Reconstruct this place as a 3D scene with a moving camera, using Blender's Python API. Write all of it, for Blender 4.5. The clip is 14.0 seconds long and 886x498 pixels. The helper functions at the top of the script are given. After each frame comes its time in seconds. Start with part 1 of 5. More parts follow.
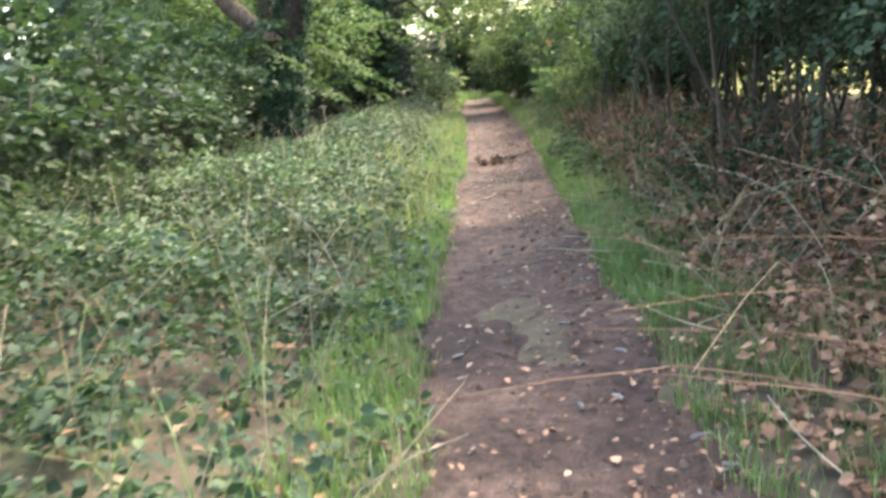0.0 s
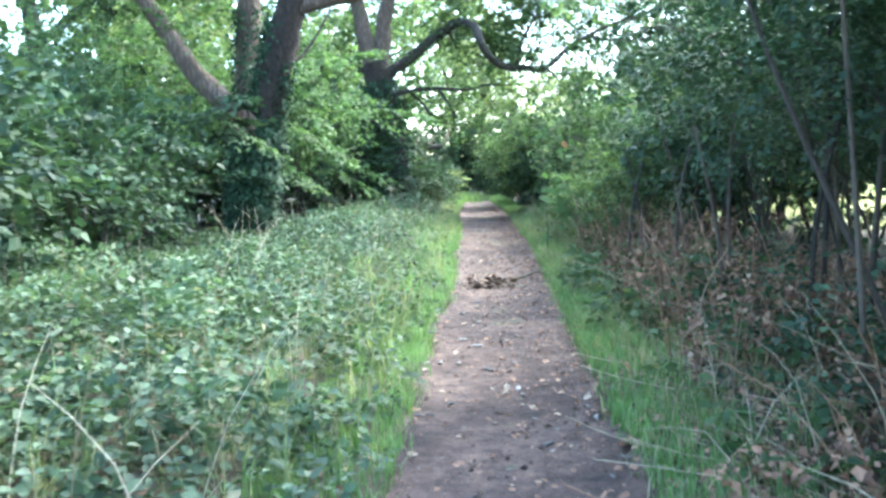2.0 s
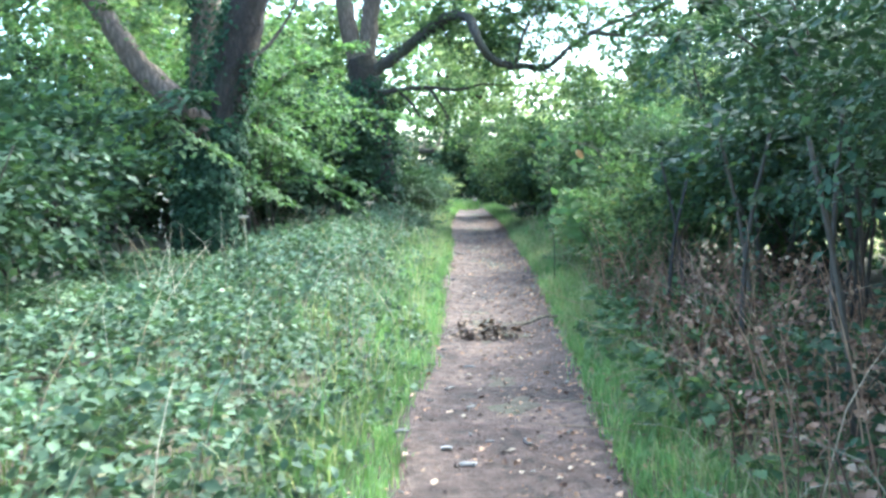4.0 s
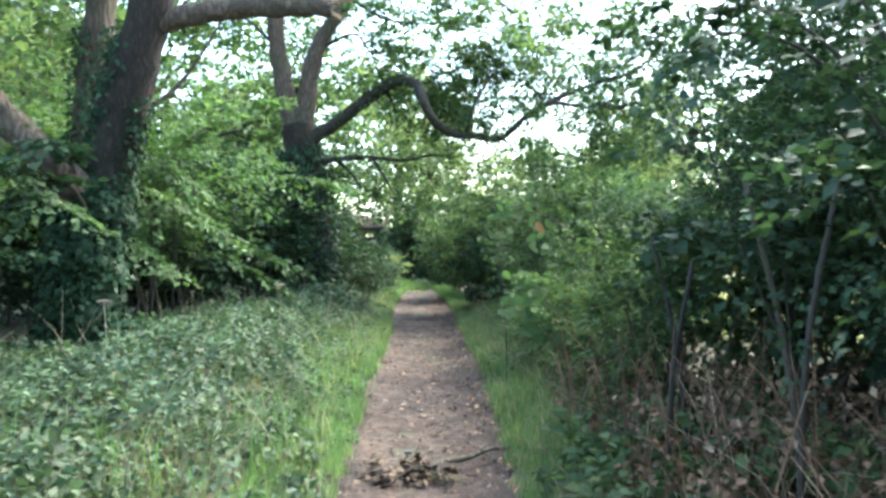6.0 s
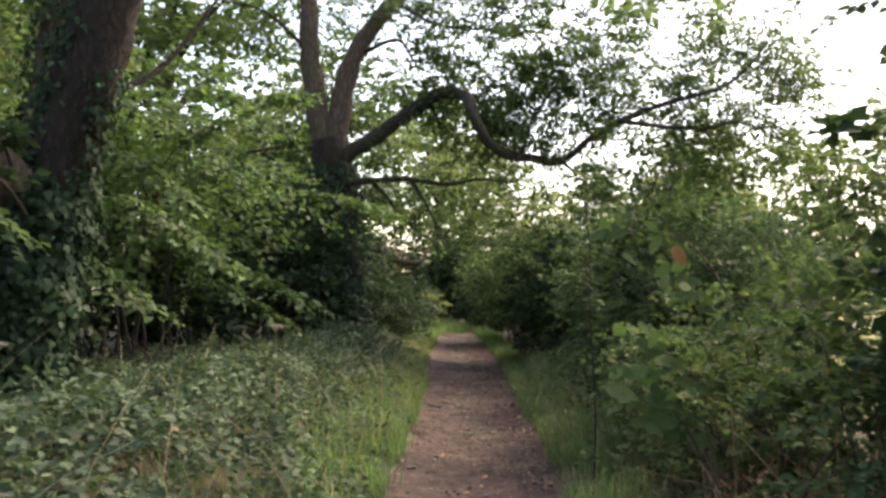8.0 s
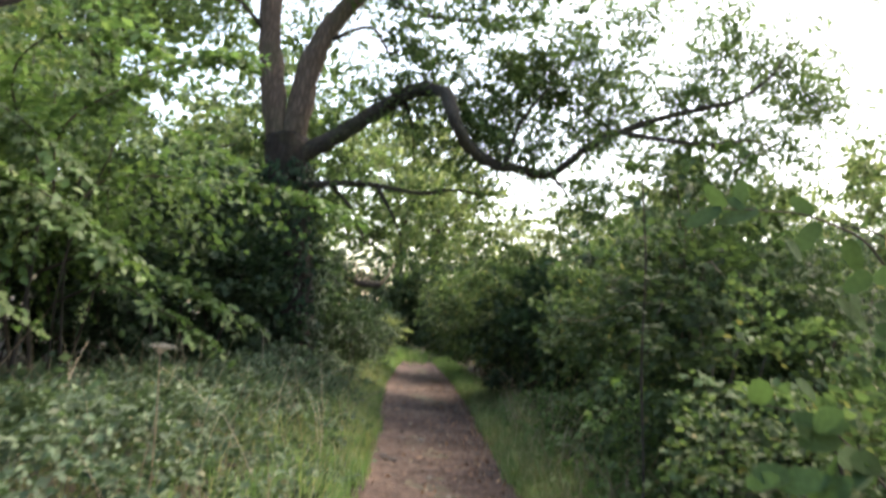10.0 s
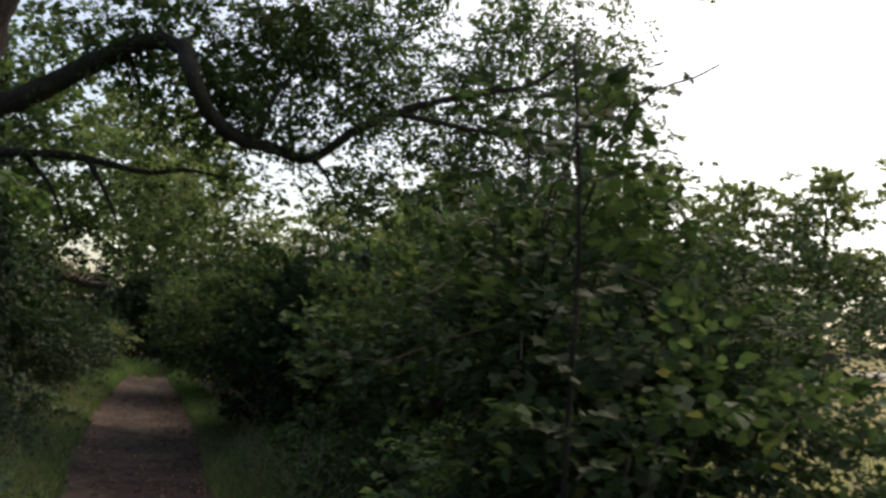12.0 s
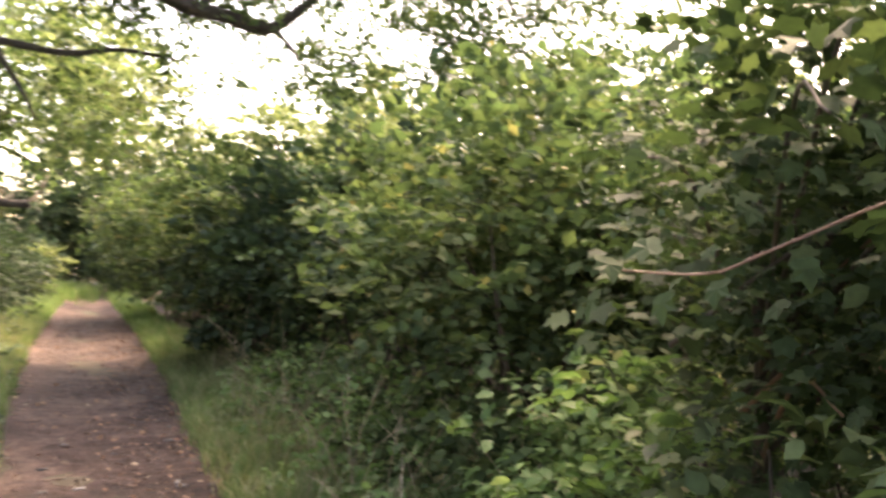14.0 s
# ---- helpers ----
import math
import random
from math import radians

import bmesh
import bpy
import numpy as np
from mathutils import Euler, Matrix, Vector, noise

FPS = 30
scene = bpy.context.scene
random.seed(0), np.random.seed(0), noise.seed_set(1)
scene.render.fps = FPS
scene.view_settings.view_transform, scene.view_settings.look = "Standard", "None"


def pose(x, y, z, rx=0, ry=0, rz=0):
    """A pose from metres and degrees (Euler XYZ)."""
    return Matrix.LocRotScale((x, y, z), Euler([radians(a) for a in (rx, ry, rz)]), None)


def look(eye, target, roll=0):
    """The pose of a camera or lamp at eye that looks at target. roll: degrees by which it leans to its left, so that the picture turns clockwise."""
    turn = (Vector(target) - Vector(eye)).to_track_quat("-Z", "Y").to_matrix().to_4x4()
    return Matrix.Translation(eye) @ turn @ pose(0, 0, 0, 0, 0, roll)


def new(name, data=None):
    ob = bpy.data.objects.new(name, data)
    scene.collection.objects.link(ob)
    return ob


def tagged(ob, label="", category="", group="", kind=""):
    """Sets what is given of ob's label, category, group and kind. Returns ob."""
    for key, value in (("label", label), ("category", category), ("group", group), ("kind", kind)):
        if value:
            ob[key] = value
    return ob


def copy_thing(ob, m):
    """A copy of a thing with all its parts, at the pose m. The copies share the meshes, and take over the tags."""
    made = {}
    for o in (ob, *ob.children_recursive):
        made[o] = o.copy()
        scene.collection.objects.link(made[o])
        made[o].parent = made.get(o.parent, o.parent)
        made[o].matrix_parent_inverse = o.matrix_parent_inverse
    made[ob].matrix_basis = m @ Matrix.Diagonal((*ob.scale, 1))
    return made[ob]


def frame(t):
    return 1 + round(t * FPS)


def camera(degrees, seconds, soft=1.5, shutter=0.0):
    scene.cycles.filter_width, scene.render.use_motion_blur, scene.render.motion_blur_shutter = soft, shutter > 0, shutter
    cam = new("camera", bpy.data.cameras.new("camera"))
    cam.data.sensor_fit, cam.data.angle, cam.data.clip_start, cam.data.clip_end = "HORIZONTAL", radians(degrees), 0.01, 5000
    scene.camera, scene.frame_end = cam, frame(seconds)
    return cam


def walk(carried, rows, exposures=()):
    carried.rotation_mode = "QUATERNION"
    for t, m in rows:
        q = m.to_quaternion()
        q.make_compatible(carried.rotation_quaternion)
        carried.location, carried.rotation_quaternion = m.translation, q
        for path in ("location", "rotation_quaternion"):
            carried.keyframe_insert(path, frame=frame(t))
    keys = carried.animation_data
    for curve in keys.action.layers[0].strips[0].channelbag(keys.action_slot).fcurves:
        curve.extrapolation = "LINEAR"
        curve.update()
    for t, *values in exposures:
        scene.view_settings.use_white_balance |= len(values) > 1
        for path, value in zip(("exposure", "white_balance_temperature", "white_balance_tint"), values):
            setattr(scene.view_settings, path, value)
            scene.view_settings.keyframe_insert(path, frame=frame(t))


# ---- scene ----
cam = camera(55.0, 14.0, soft=2.8, shutter=0.3)
# seconds, eye, point looked at, lean
PATH = [
    (0, (-0.139, 0.967, 1.324), (-0.155, 2.927, 0.924), -6.3),
    (0.5, (-0.064, 1.542, 1.339), (0.034, 3.511, 1.006), -6.1),
    (1, (-0.049, 2.298, 1.269), (0.06, 4.268, 0.94), -4.0),
    (1.5, (0.072, 2.82, 1.274), (0.19, 4.783, 0.908), -11.4),
    (2, (0.044, 3.466, 1.305), (0.056, 5.458, 1.128), -1.9),
    (2.5, (0.11, 4.041, 1.32), (0.156, 6.021, 1.039), 0.9),
    (3, (0.132, 4.501, 1.37), (0.202, 6.494, 1.215), 2.1),
    (3.5, (0.162, 5.108, 1.361), (0.131, 7.102, 1.205), 1.5),
    (3.7, (0.136, 5.328, 1.408), (0.129, 7.321, 1.234), -0.3),
    (5.8, (0.489, 7.512, 1.47), (0.636, 9.506, 1.451), -1.4),
    (6, (0.478, 7.767, 1.407), (0.616, 9.762, 1.421), -0.2),
    (6.5, (0.461, 8.424, 1.426), (0.626, 10.415, 1.519), 1.0),
    (7, (0.422, 9.163, 1.471), (0.473, 11.155, 1.647), 1.0),
    (7.5, (0.402, 9.826, 1.413), (0.429, 11.82, 1.567), 2.0),
    (7.7, (0.455, 10.08, 1.404), (0.5, 12.076, 1.526), 1.8),
    (9.8, (0.476, 12.314, 1.313), (0.586, 14.309, 1.392), 4.6),
    (10, (0.47, 12.601, 1.34), (0.603, 14.588, 1.516), 5.2),
    (10.5, (0.585, 13.408, 1.328), (0.789, 15.374, 1.632), 5.4),
    (11, (0.698, 13.911, 1.382), (1.105, 15.845, 1.691), 6.8),
    (11.5, (0.805, 14.398, 1.428), (1.513, 16.252, 1.677), 4.4),
    (12, (0.871, 15.002, 1.504), (1.56, 16.865, 1.743), 5.4),
    (12.5, (0.842, 15.537, 1.489), (1.592, 17.38, 1.689), 4.8),
    (13, (0.83, 16.069, 1.447), (1.521, 17.938, 1.612), 3.6),
    (13.5, (0.763, 16.552, 1.47), (1.333, 18.466, 1.574), 4.0),
    (14, (0.839, 17.035, 1.46), (1.686, 18.846, 1.481), 2.1),
]
# seconds, stops, kelvin, tint
EXPOSURES = [(0.0, 3.2, 7400, 10), (0.5, 3.6, 5900, 0), (1.5, 3.95, 5800, 0), (2.0, 3.6, 5600, -3), (3.5, 3.55, 5400, -6), (5.8, 3.15, 6100, -6), (6.5, 2.7, 6400, -3), (7.0, 2.3, 7600, 10), (7.5, 1.85, 8000, 15),
             (9.8, 2.75, 6900, 5), (10.0, 2.3, 7400, 10), (10.5, 1.35, 7400, 11), (11.0, 0.9, 7500, 11), (11.5, 0.45, 7500, 11), (12.0, 0.5, 7500, 10), (12.5, 0.65, 7300, 8), (13.0, 1.55, 7600, 12), (13.5, 2.25, 8300, 18), (14.0, 3.3, 9100, 24)]
walk(cam, [(t, look(eye, target, roll)) for t, eye, target, roll in PATH], EXPOSURES)

# ---- world and sun ----
SUN_ELEVATION, SUN_AZIMUTH = 51.0, 50.0      # degrees; azimuth from +y towards +x
world = bpy.data.worlds.new("sky")
scene.world = world
world.use_nodes = True
wn = world.node_tree.nodes
sky = wn.new("ShaderNodeTexSky")
sky.sky_type = 'NISHITA'
sky.sun_disc = False
sky.sun_elevation = radians(SUN_ELEVATION)
sky.sun_rotation = radians(SUN_AZIMUTH)
sky.air_density, sky.dust_density, sky.ozone_density = 1.0, 3.0, 1.0
wn["Background"].inputs["Strength"].default_value = 0.15
world.node_tree.links.new(sky.outputs["Color"], wn["Background"].inputs["Color"])
sun = new("sun", bpy.data.lights.new("sun", 'SUN'))
sun.data.energy, sun.data.angle, sun.data.color = 0.9, radians(14), (1.0, 0.94, 0.84)
se, sa = radians(SUN_ELEVATION), radians(SUN_AZIMUTH)
sun.matrix_world = look((0, 0, 30), Vector((0, 0, 30)) - Vector((math.sin(sa) * math.cos(se), math.cos(sa) * math.cos(se), math.sin(se))))


# ---- materials ----
def material(name):
    m = bpy.data.materials.new(name)
    m.use_nodes = True
    nodes, links = m.node_tree.nodes, m.node_tree.links
    return m, nodes, links, nodes["Principled BSDF"]


def ramp(nodes, stops, interpolation='LINEAR'):
    r = nodes.new("ShaderNodeValToRGB")
    r.color_ramp.interpolation = interpolation
    el = r.color_ramp.elements
    while len(el) < len(stops):
        el.new(0.5)
    for e, (p, c) in zip(el, stops):
        e.position, e.color = p, (*c, 1)
    return r


def noise_node(nodes, links, scale, detail=5.0, rough=0.6, vector=None, distortion=0.0):
    n = nodes.new("ShaderNodeTexNoise")
    n.inputs["Scale"].default_value, n.inputs["Detail"].default_value = scale, detail
    n.inputs["Roughness"].default_value, n.inputs["Distortion"].default_value = rough, distortion
    if vector is not None:
        links.new(vector, n.inputs["Vector"])
    return n


def mixed(nodes, links, a, b, fac, mode='MIX'):
    m = nodes.new("ShaderNodeMix")
    m.data_type, m.blend_type = 'RGBA', mode
    if isinstance(fac, float):
        m.inputs[0].default_value = fac
    else:
        links.new(fac, m.inputs[0])
    for k, v in ((6, a), (7, b)):
        if isinstance(v, tuple):
            m.inputs[k].default_value = (*v, 1)
        else:
            links.new(v, m.inputs[k])
    return m.outputs[2]


def bumped(nodes, links, shader, height, strength, distance):
    b = nodes.new("ShaderNodeBump")
    b.inputs["Strength"].default_value, b.inputs["Distance"].default_value = strength, distance
    links.new(height, b.inputs["Height"])
    links.new(b.outputs["Normal"], shader.inputs["Normal"])


def leaf_material(name, stops, translucent=0.38, rough=0.6, clump=0.5, gloss=0.25):
    """Leaves: each one its own shade, drifting from clump to clump, letting light through."""
    m, nodes, links, shader = material(name)
    geo = nodes.new("ShaderNodeNewGeometry")
    stops = [(p, tuple(k * (0.78 * v + 0.22 * (0.3 * c[0] + 0.6 * c[1] + 0.1 * c[2])) for v, k in zip(c, (0.97, 1.0, 1.03)))) for p, c in stops]
    r = ramp(nodes, stops)
    links.new(geo.outputs["Random Per Island"], r.inputs[0])
    n = noise_node(nodes, links, 1.7, 3.0, 0.6, geo.outputs["Position"])
    tone = ramp(nodes, [(0.32, (1 - clump,) * 3), (0.68, (1.0 + clump,) * 3)])
    links.new(n.outputs[0], tone.inputs[0])
    col = mixed(nodes, links, r.outputs[0], tone.outputs[0], 1.0, 'MULTIPLY')
    vein = noise_node(nodes, links, 60.0, 2.0, 0.5, geo.outputs["Position"])
    vr = ramp(nodes, [(0.3, (0.85,) * 3), (0.7, (1.12,) * 3)])
    links.new(vein.outputs[0], vr.inputs[0])
    col = mixed(nodes, links, col, vr.outputs[0], 1.0, 'MULTIPLY')
    links.new(col, shader.inputs["Base Color"])
    shader.inputs["Roughness"].default_value = rough
    shader.inputs["Specular IOR Level"].default_value = gloss
    bumped(nodes, links, shader, vein.outputs[0], 0.25, 0.004)
    tr = nodes.new("ShaderNodeBsdfTranslucent")
    warm = mixed(nodes, links, col, (1.25, 1.42, 0.88), 1.0, 'MULTIPLY')
    links.new(warm, tr.inputs["Color"])
    mix = nodes.new("ShaderNodeMixShader")
    mix.inputs[0].default_value = translucent
    links.new(shader.outputs[0], mix.inputs[1])
    links.new(tr.outputs[0], mix.inputs[2])
    links.new(mix.outputs[0], nodes["Material Output"].inputs["Surface"])
    return m


def bark_material(name, dark, light, scale=1.0, moss=0.0):
    m, nodes, links, shader = material(name)
    co = nodes.new("ShaderNodeTexCoord")
    mp = nodes.new("ShaderNodeMapping")
    mp.inputs["Scale"].default_value = (9 * scale, 9 * scale, 2.2 * scale)
    links.new(co.outputs["Object"], mp.inputs["Vector"])
    ridges = nodes.new("ShaderNodeTexVoronoi")
    ridges.feature = 'DISTANCE_TO_EDGE'
    ridges.inputs["Scale"].default_value = 2.2
    fine = noise_node(nodes, links, 4.0, 8.0, 0.7, mp.outputs[0], 0.8)
    wob = mixed(nodes, links, mp.outputs[0], fine.outputs["Color"], 0.35)
    links.new(wob, ridges.inputs["Vector"])
    rr = ramp(nodes, [(0.0, (0.25,) * 3), (0.3, (1.0,) * 3)])
    links.new(ridges.outputs["Distance"], rr.inputs[0])
    c = mixed(nodes, links, dark, light, rr.outputs[0])
    fr = ramp(nodes, [(0.3, (0.6,) * 3), (0.7, (1.25,) * 3)])
    links.new(fine.outputs[0], fr.inputs[0])
    c = mixed(nodes, links, c, fr.outputs[0], 1.0, 'MULTIPLY')
    big = noise_node(nodes, links, 1.3, 3.0, 0.6, co.outputs["Object"])
    br = ramp(nodes, [(0.5, (0.0,) * 3), (0.68, (moss,) * 3)])
    links.new(big.outputs[0], br.inputs[0])
    c = mixed(nodes, links, c, (0.07, 0.085, 0.035), br.outputs[0])
    links.new(c, shader.inputs["Base Color"])
    shader.inputs["Roughness"].default_value = 0.9
    h = nodes.new("ShaderNodeMath")
    h.operation = 'ADD'
    links.new(rr.outputs[0], h.inputs[0])
    links.new(fine.outputs[0], h.inputs[1])
    bumped(nodes, links, shader, h.outputs[0], 0.9, 0.03)
    return m


def plain_material(name, stops, rough=0.8, scale=8.0, by_piece=True, bump=0.3, metal=0.0):
    """One substance, with a shade for each piece and a grain over it."""
    m, nodes, links, shader = material(name)
    geo = nodes.new("ShaderNodeNewGeometry")
    info = nodes.new("ShaderNodeObjectInfo")
    n = noise_node(nodes, links, scale, 6.0, 0.65, geo.outputs["Position"])
    add = nodes.new("ShaderNodeMath")
    add.operation = 'ADD'
    links.new(geo.outputs["Random Per Island"], add.inputs[0])
    links.new(info.outputs["Random"], add.inputs[1])
    wrap = nodes.new("ShaderNodeMath")
    wrap.operation = 'FRACT'
    links.new(add.outputs[0], wrap.inputs[0])
    r = ramp(nodes, stops)
    links.new(wrap.outputs[0] if by_piece else n.outputs[0], r.inputs[0])
    g = ramp(nodes, [(0.3, (0.7,) * 3), (0.7, (1.2,) * 3)])
    links.new(n.outputs[0], g.inputs[0])
    links.new(mixed(nodes, links, r.outputs[0], g.outputs[0], 1.0, 'MULTIPLY'), shader.inputs["Base Color"])
    shader.inputs["Roughness"].default_value, shader.inputs["Metallic"].default_value = rough, metal
    bumped(nodes, links, shader, n.outputs[0], bump, 0.01)
    return m


def path_material():
    m, nodes, links, shader = material("trodden_earth")
    geo = nodes.new("ShaderNodeNewGeometry")
    big = noise_node(nodes, links, 1.1, 5.0, 0.65, geo.outputs["Position"], 0.4)
    mid = noise_node(nodes, links, 9.0, 6.0, 0.7, geo.outputs["Position"])
    fine = noise_node(nodes, links, 70.0, 4.0, 0.7, geo.outputs["Position"])
    a = ramp(nodes, [(0.36, (0.052, 0.03, 0.024)), (0.5, (0.108, 0.065, 0.05)), (0.64, (0.185, 0.117, 0.09))])
    links.new(big.outputs[0], a.inputs[0])
    b = ramp(nodes, [(0.36, (0.5,) * 3), (0.5, (0.95,) * 3), (0.64, (1.35,) * 3)])
    links.new(mid.outputs[0], b.inputs[0])
    c = mixed(nodes, links, a.outputs[0], b.outputs[0], 1.0, 'MULTIPLY')
    f = ramp(nodes, [(0.3, (0.65,) * 3), (0.7, (1.3,) * 3)])
    links.new(fine.outputs[0], f.inputs[0])
    c = mixed(nodes, links, c, f.outputs[0], 1.0, 'MULTIPLY')
    links.new(c, shader.inputs["Base Color"])
    shader.inputs["Roughness"].default_value = 0.85
    s = nodes.new("ShaderNodeMath")
    s.operation = 'ADD'
    links.new(mid.outputs[0], s.inputs[0])
    links.new(fine.outputs[0], s.inputs[1])
    bumped(nodes, links, shader, s.outputs[0], 1.0, 0.035)
    return m


def ground_material():
    """Leaf mould and soil under the trees, dry meadow out in the open."""
    m, nodes, links, shader = material("woodland_floor")
    geo = nodes.new("ShaderNodeNewGeometry")
    big = noise_node(nodes, links, 0.9, 5.0, 0.65, geo.outputs["Position"])
    mid = noise_node(nodes, links, 14.0, 6.0, 0.7, geo.outputs["Position"])
    a = ramp(nodes, [(0.3, (0.05, 0.042, 0.028)), (0.5, (0.09, 0.07, 0.045)), (0.7, (0.07, 0.085, 0.035))])
    links.new(big.outputs[0], a.inputs[0])
    b = ramp(nodes, [(0.3, (0.55,) * 3), (0.7, (1.4,) * 3)])
    links.new(mid.outputs[0], b.inputs[0])
    soil = mixed(nodes, links, a.outputs[0], b.outputs[0], 1.0, 'MULTIPLY')
    wide = noise_node(nodes, links, 0.05, 4.0, 0.6, geo.outputs["Position"])
    d = ramp(nodes, [(0.35, (0.36, 0.27, 0.11)), (0.65, (0.27, 0.26, 0.09))])
    links.new(wide.outputs[0], d.inputs[0])
    meadow = mixed(nodes, links, d.outputs[0], b.outputs[0], 0.35, 'MULTIPLY')
    sep = nodes.new("ShaderNodeSeparateXYZ")
    links.new(geo.outputs["Position"], sep.inputs[0])
    edge = nodes.new("ShaderNodeMapRange")
    edge.inputs["From Min"].default_value, edge.inputs["From Max"].default_value = 5.0, 6.5
    links.new(sep.outputs["X"], edge.inputs["Value"])
    links.new(mixed(nodes, links, soil, meadow, edge.outputs["Result"]), shader.inputs["Base Color"])
    shader.inputs["Roughness"].default_value = 0.95
    bumped(nodes, links, shader, mid.outputs[0], 0.6, 0.03)
    return m


LEAF_BRAMBLE = leaf_material("bramble_leaf", [(0.0, (0.04, 0.07, 0.032)), (0.5, (0.075, 0.122, 0.055)), (0.9, (0.13, 0.185, 0.08)), (0.97, (0.18, 0.21, 0.11)), (1.0, (0.26, 0.2, 0.09))], 0.25)
LEAF_HEDGE = leaf_material("hedge_leaf", [(0.0, (0.05, 0.088, 0.03)), (0.6, (0.08, 0.128, 0.042)), (0.95, (0.13, 0.175, 0.055)), (1.0, (0.26, 0.21, 0.06))], 0.36, 0.65, 0.5, 0.1)
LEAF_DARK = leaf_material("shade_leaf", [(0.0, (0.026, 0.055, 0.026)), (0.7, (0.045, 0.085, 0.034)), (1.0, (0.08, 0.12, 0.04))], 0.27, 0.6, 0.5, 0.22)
LEAF_HAZEL = leaf_material("hazel_leaf", [(0.0, (0.06, 0.115, 0.03)), (0.6, (0.095, 0.165, 0.04)), (1.0, (0.15, 0.21, 0.055))], 0.42)
LEAF_OAK = leaf_material("oak_leaf", [(0.0, (0.05, 0.085, 0.028)), (0.6, (0.085, 0.135, 0.04)), (1.0, (0.15, 0.19, 0.055))], 0.5)
# far foliage: sunlight and haze are put into this paler leaf colour
LEAF_SUNLIT = leaf_material("sunlit_leaf", [(0.0, (0.14, 0.17, 0.06)), (0.6, (0.2, 0.23, 0.08)), (1.0, (0.28, 0.29, 0.12))], 0.5)
LEAF_MAPLE = leaf_material("maple_leaf", [(0.0, (0.026, 0.048, 0.017)), (0.6, (0.044, 0.076, 0.023)), (1.0, (0.10, 0.135, 0.04))], 0.34, 0.6, 0.4, 0.08)
LEAF_SHOOT = leaf_material("shoot_leaf", [(0.0, (0.045, 0.085, 0.024)), (0.6, (0.065, 0.115, 0.032)), (1.0, (0.095, 0.15, 0.042))], 0.36, 0.65, 0.3, 0.08)
LEAF_IVY = leaf_material("ivy_leaf", [(0.0, (0.014, 0.036, 0.014)), (0.7, (0.028, 0.062, 0.022)), (1.0, (0.06, 0.11, 0.04))], 0.15, 0.6, 0.3, 0.15)
GRASS = leaf_material("grass", [(0.0, (0.10, 0.19, 0.04)), (0.7, (0.16, 0.27, 0.06)), (0.93, (0.24, 0.31, 0.10)), (1.0, (0.38, 0.33, 0.17))], 0.4, 0.5, 0.3)
DRY_GRASS = leaf_material("dry_grass", [(0.0, (0.13, 0.19, 0.05)), (0.5, (0.21, 0.22, 0.08)), (0.85, (0.31, 0.26, 0.13)), (1.0, (0.42, 0.35, 0.2))], 0.5, 0.6, 0.4)
STRAW = plain_material("dead_stalk", [(0.0, (0.20, 0.145, 0.085)), (0.6, (0.33, 0.255, 0.16)), (1.0, (0.46, 0.39, 0.28))], 0.8)
LITTER = plain_material("fallen_leaf", [(0.0, (0.10, 0.05, 0.03)), (0.5, (0.22, 0.115, 0.066)), (0.9, (0.36, 0.20, 0.115)), (1.0, (0.48, 0.34, 0.22))], 0.75)
WITHERED = plain_material("withered_leaf", [(0.0, (0.05, 0.03, 0.02)), (0.6, (0.12, 0.07, 0.042)), (1.0, (0.24, 0.15, 0.09))], 0.8)
PALE_LEAF = plain_material("pale_fallen_leaf", [(0.0, (0.2, 0.14, 0.09)), (0.6, (0.33, 0.25, 0.17)), (1.0, (0.5, 0.25, 0.13))], 0.6)
ORANGE_LEAF = plain_material("autumn_leaf", [(0.0, (0.62, 0.27, 0.10)), (1.0, (0.68, 0.34, 0.14))], 0.55)
STONE = plain_material("flint", [(0.0, (0.09, 0.08, 0.075)), (0.6, (0.16, 0.14, 0.13)), (1.0, (0.33, 0.30, 0.27))], 0.6, 40.0)
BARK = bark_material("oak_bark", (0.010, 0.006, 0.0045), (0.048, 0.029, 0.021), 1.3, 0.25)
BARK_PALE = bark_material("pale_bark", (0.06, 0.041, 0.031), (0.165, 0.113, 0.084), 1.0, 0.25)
BARK_DARK = bark_material("dark_bark", (0.022, 0.018, 0.015), (0.075, 0.058, 0.045), 2.0, 0.3)
TORN_WOOD = bark_material("torn_wood", (0.14, 0.085, 0.055), (0.36, 0.25, 0.17), 2.5)
POST_WOOD = bark_material("weathered_post", (0.09, 0.075, 0.055), (0.26, 0.215, 0.155), 2.0, 0.5)
STEM = plain_material("shrub_stem", [(0.0, (0.03, 0.023, 0.018)), (1.0, (0.10, 0.075, 0.055))], 0.85, 30.0)
RED_STALK = plain_material("leaf_stalk", [(0.0, (0.17, 0.07, 0.045)), (1.0, (0.19, 0.11, 0.06))], 0.5, 30.0)
WIRE = plain_material("rusty_wire", [(0.0, (0.12, 0.09, 0.07)), (1.0, (0.16, 0.12, 0.10))], 0.6, 50.0, True, 0.2, 0.6)
UMBEL = plain_material("seed_head", [(0.0, (0.28, 0.25, 0.19)), (1.0, (0.42, 0.38, 0.31))], 0.8, 30.0)
CLOD = plain_material("loose_earth", [(0.0, (0.05, 0.033, 0.025)), (0.7, (0.12, 0.08, 0.06)), (1.0, (0.24, 0.17, 0.13))], 0.95, 30.0)
EARTH, FLOOR = path_material(), ground_material()
TRACK = plain_material("pale_track", [(0.3, (0.42, 0.36, 0.28)), (0.7, (0.55, 0.48, 0.4))], 0.9, 2.0, False)
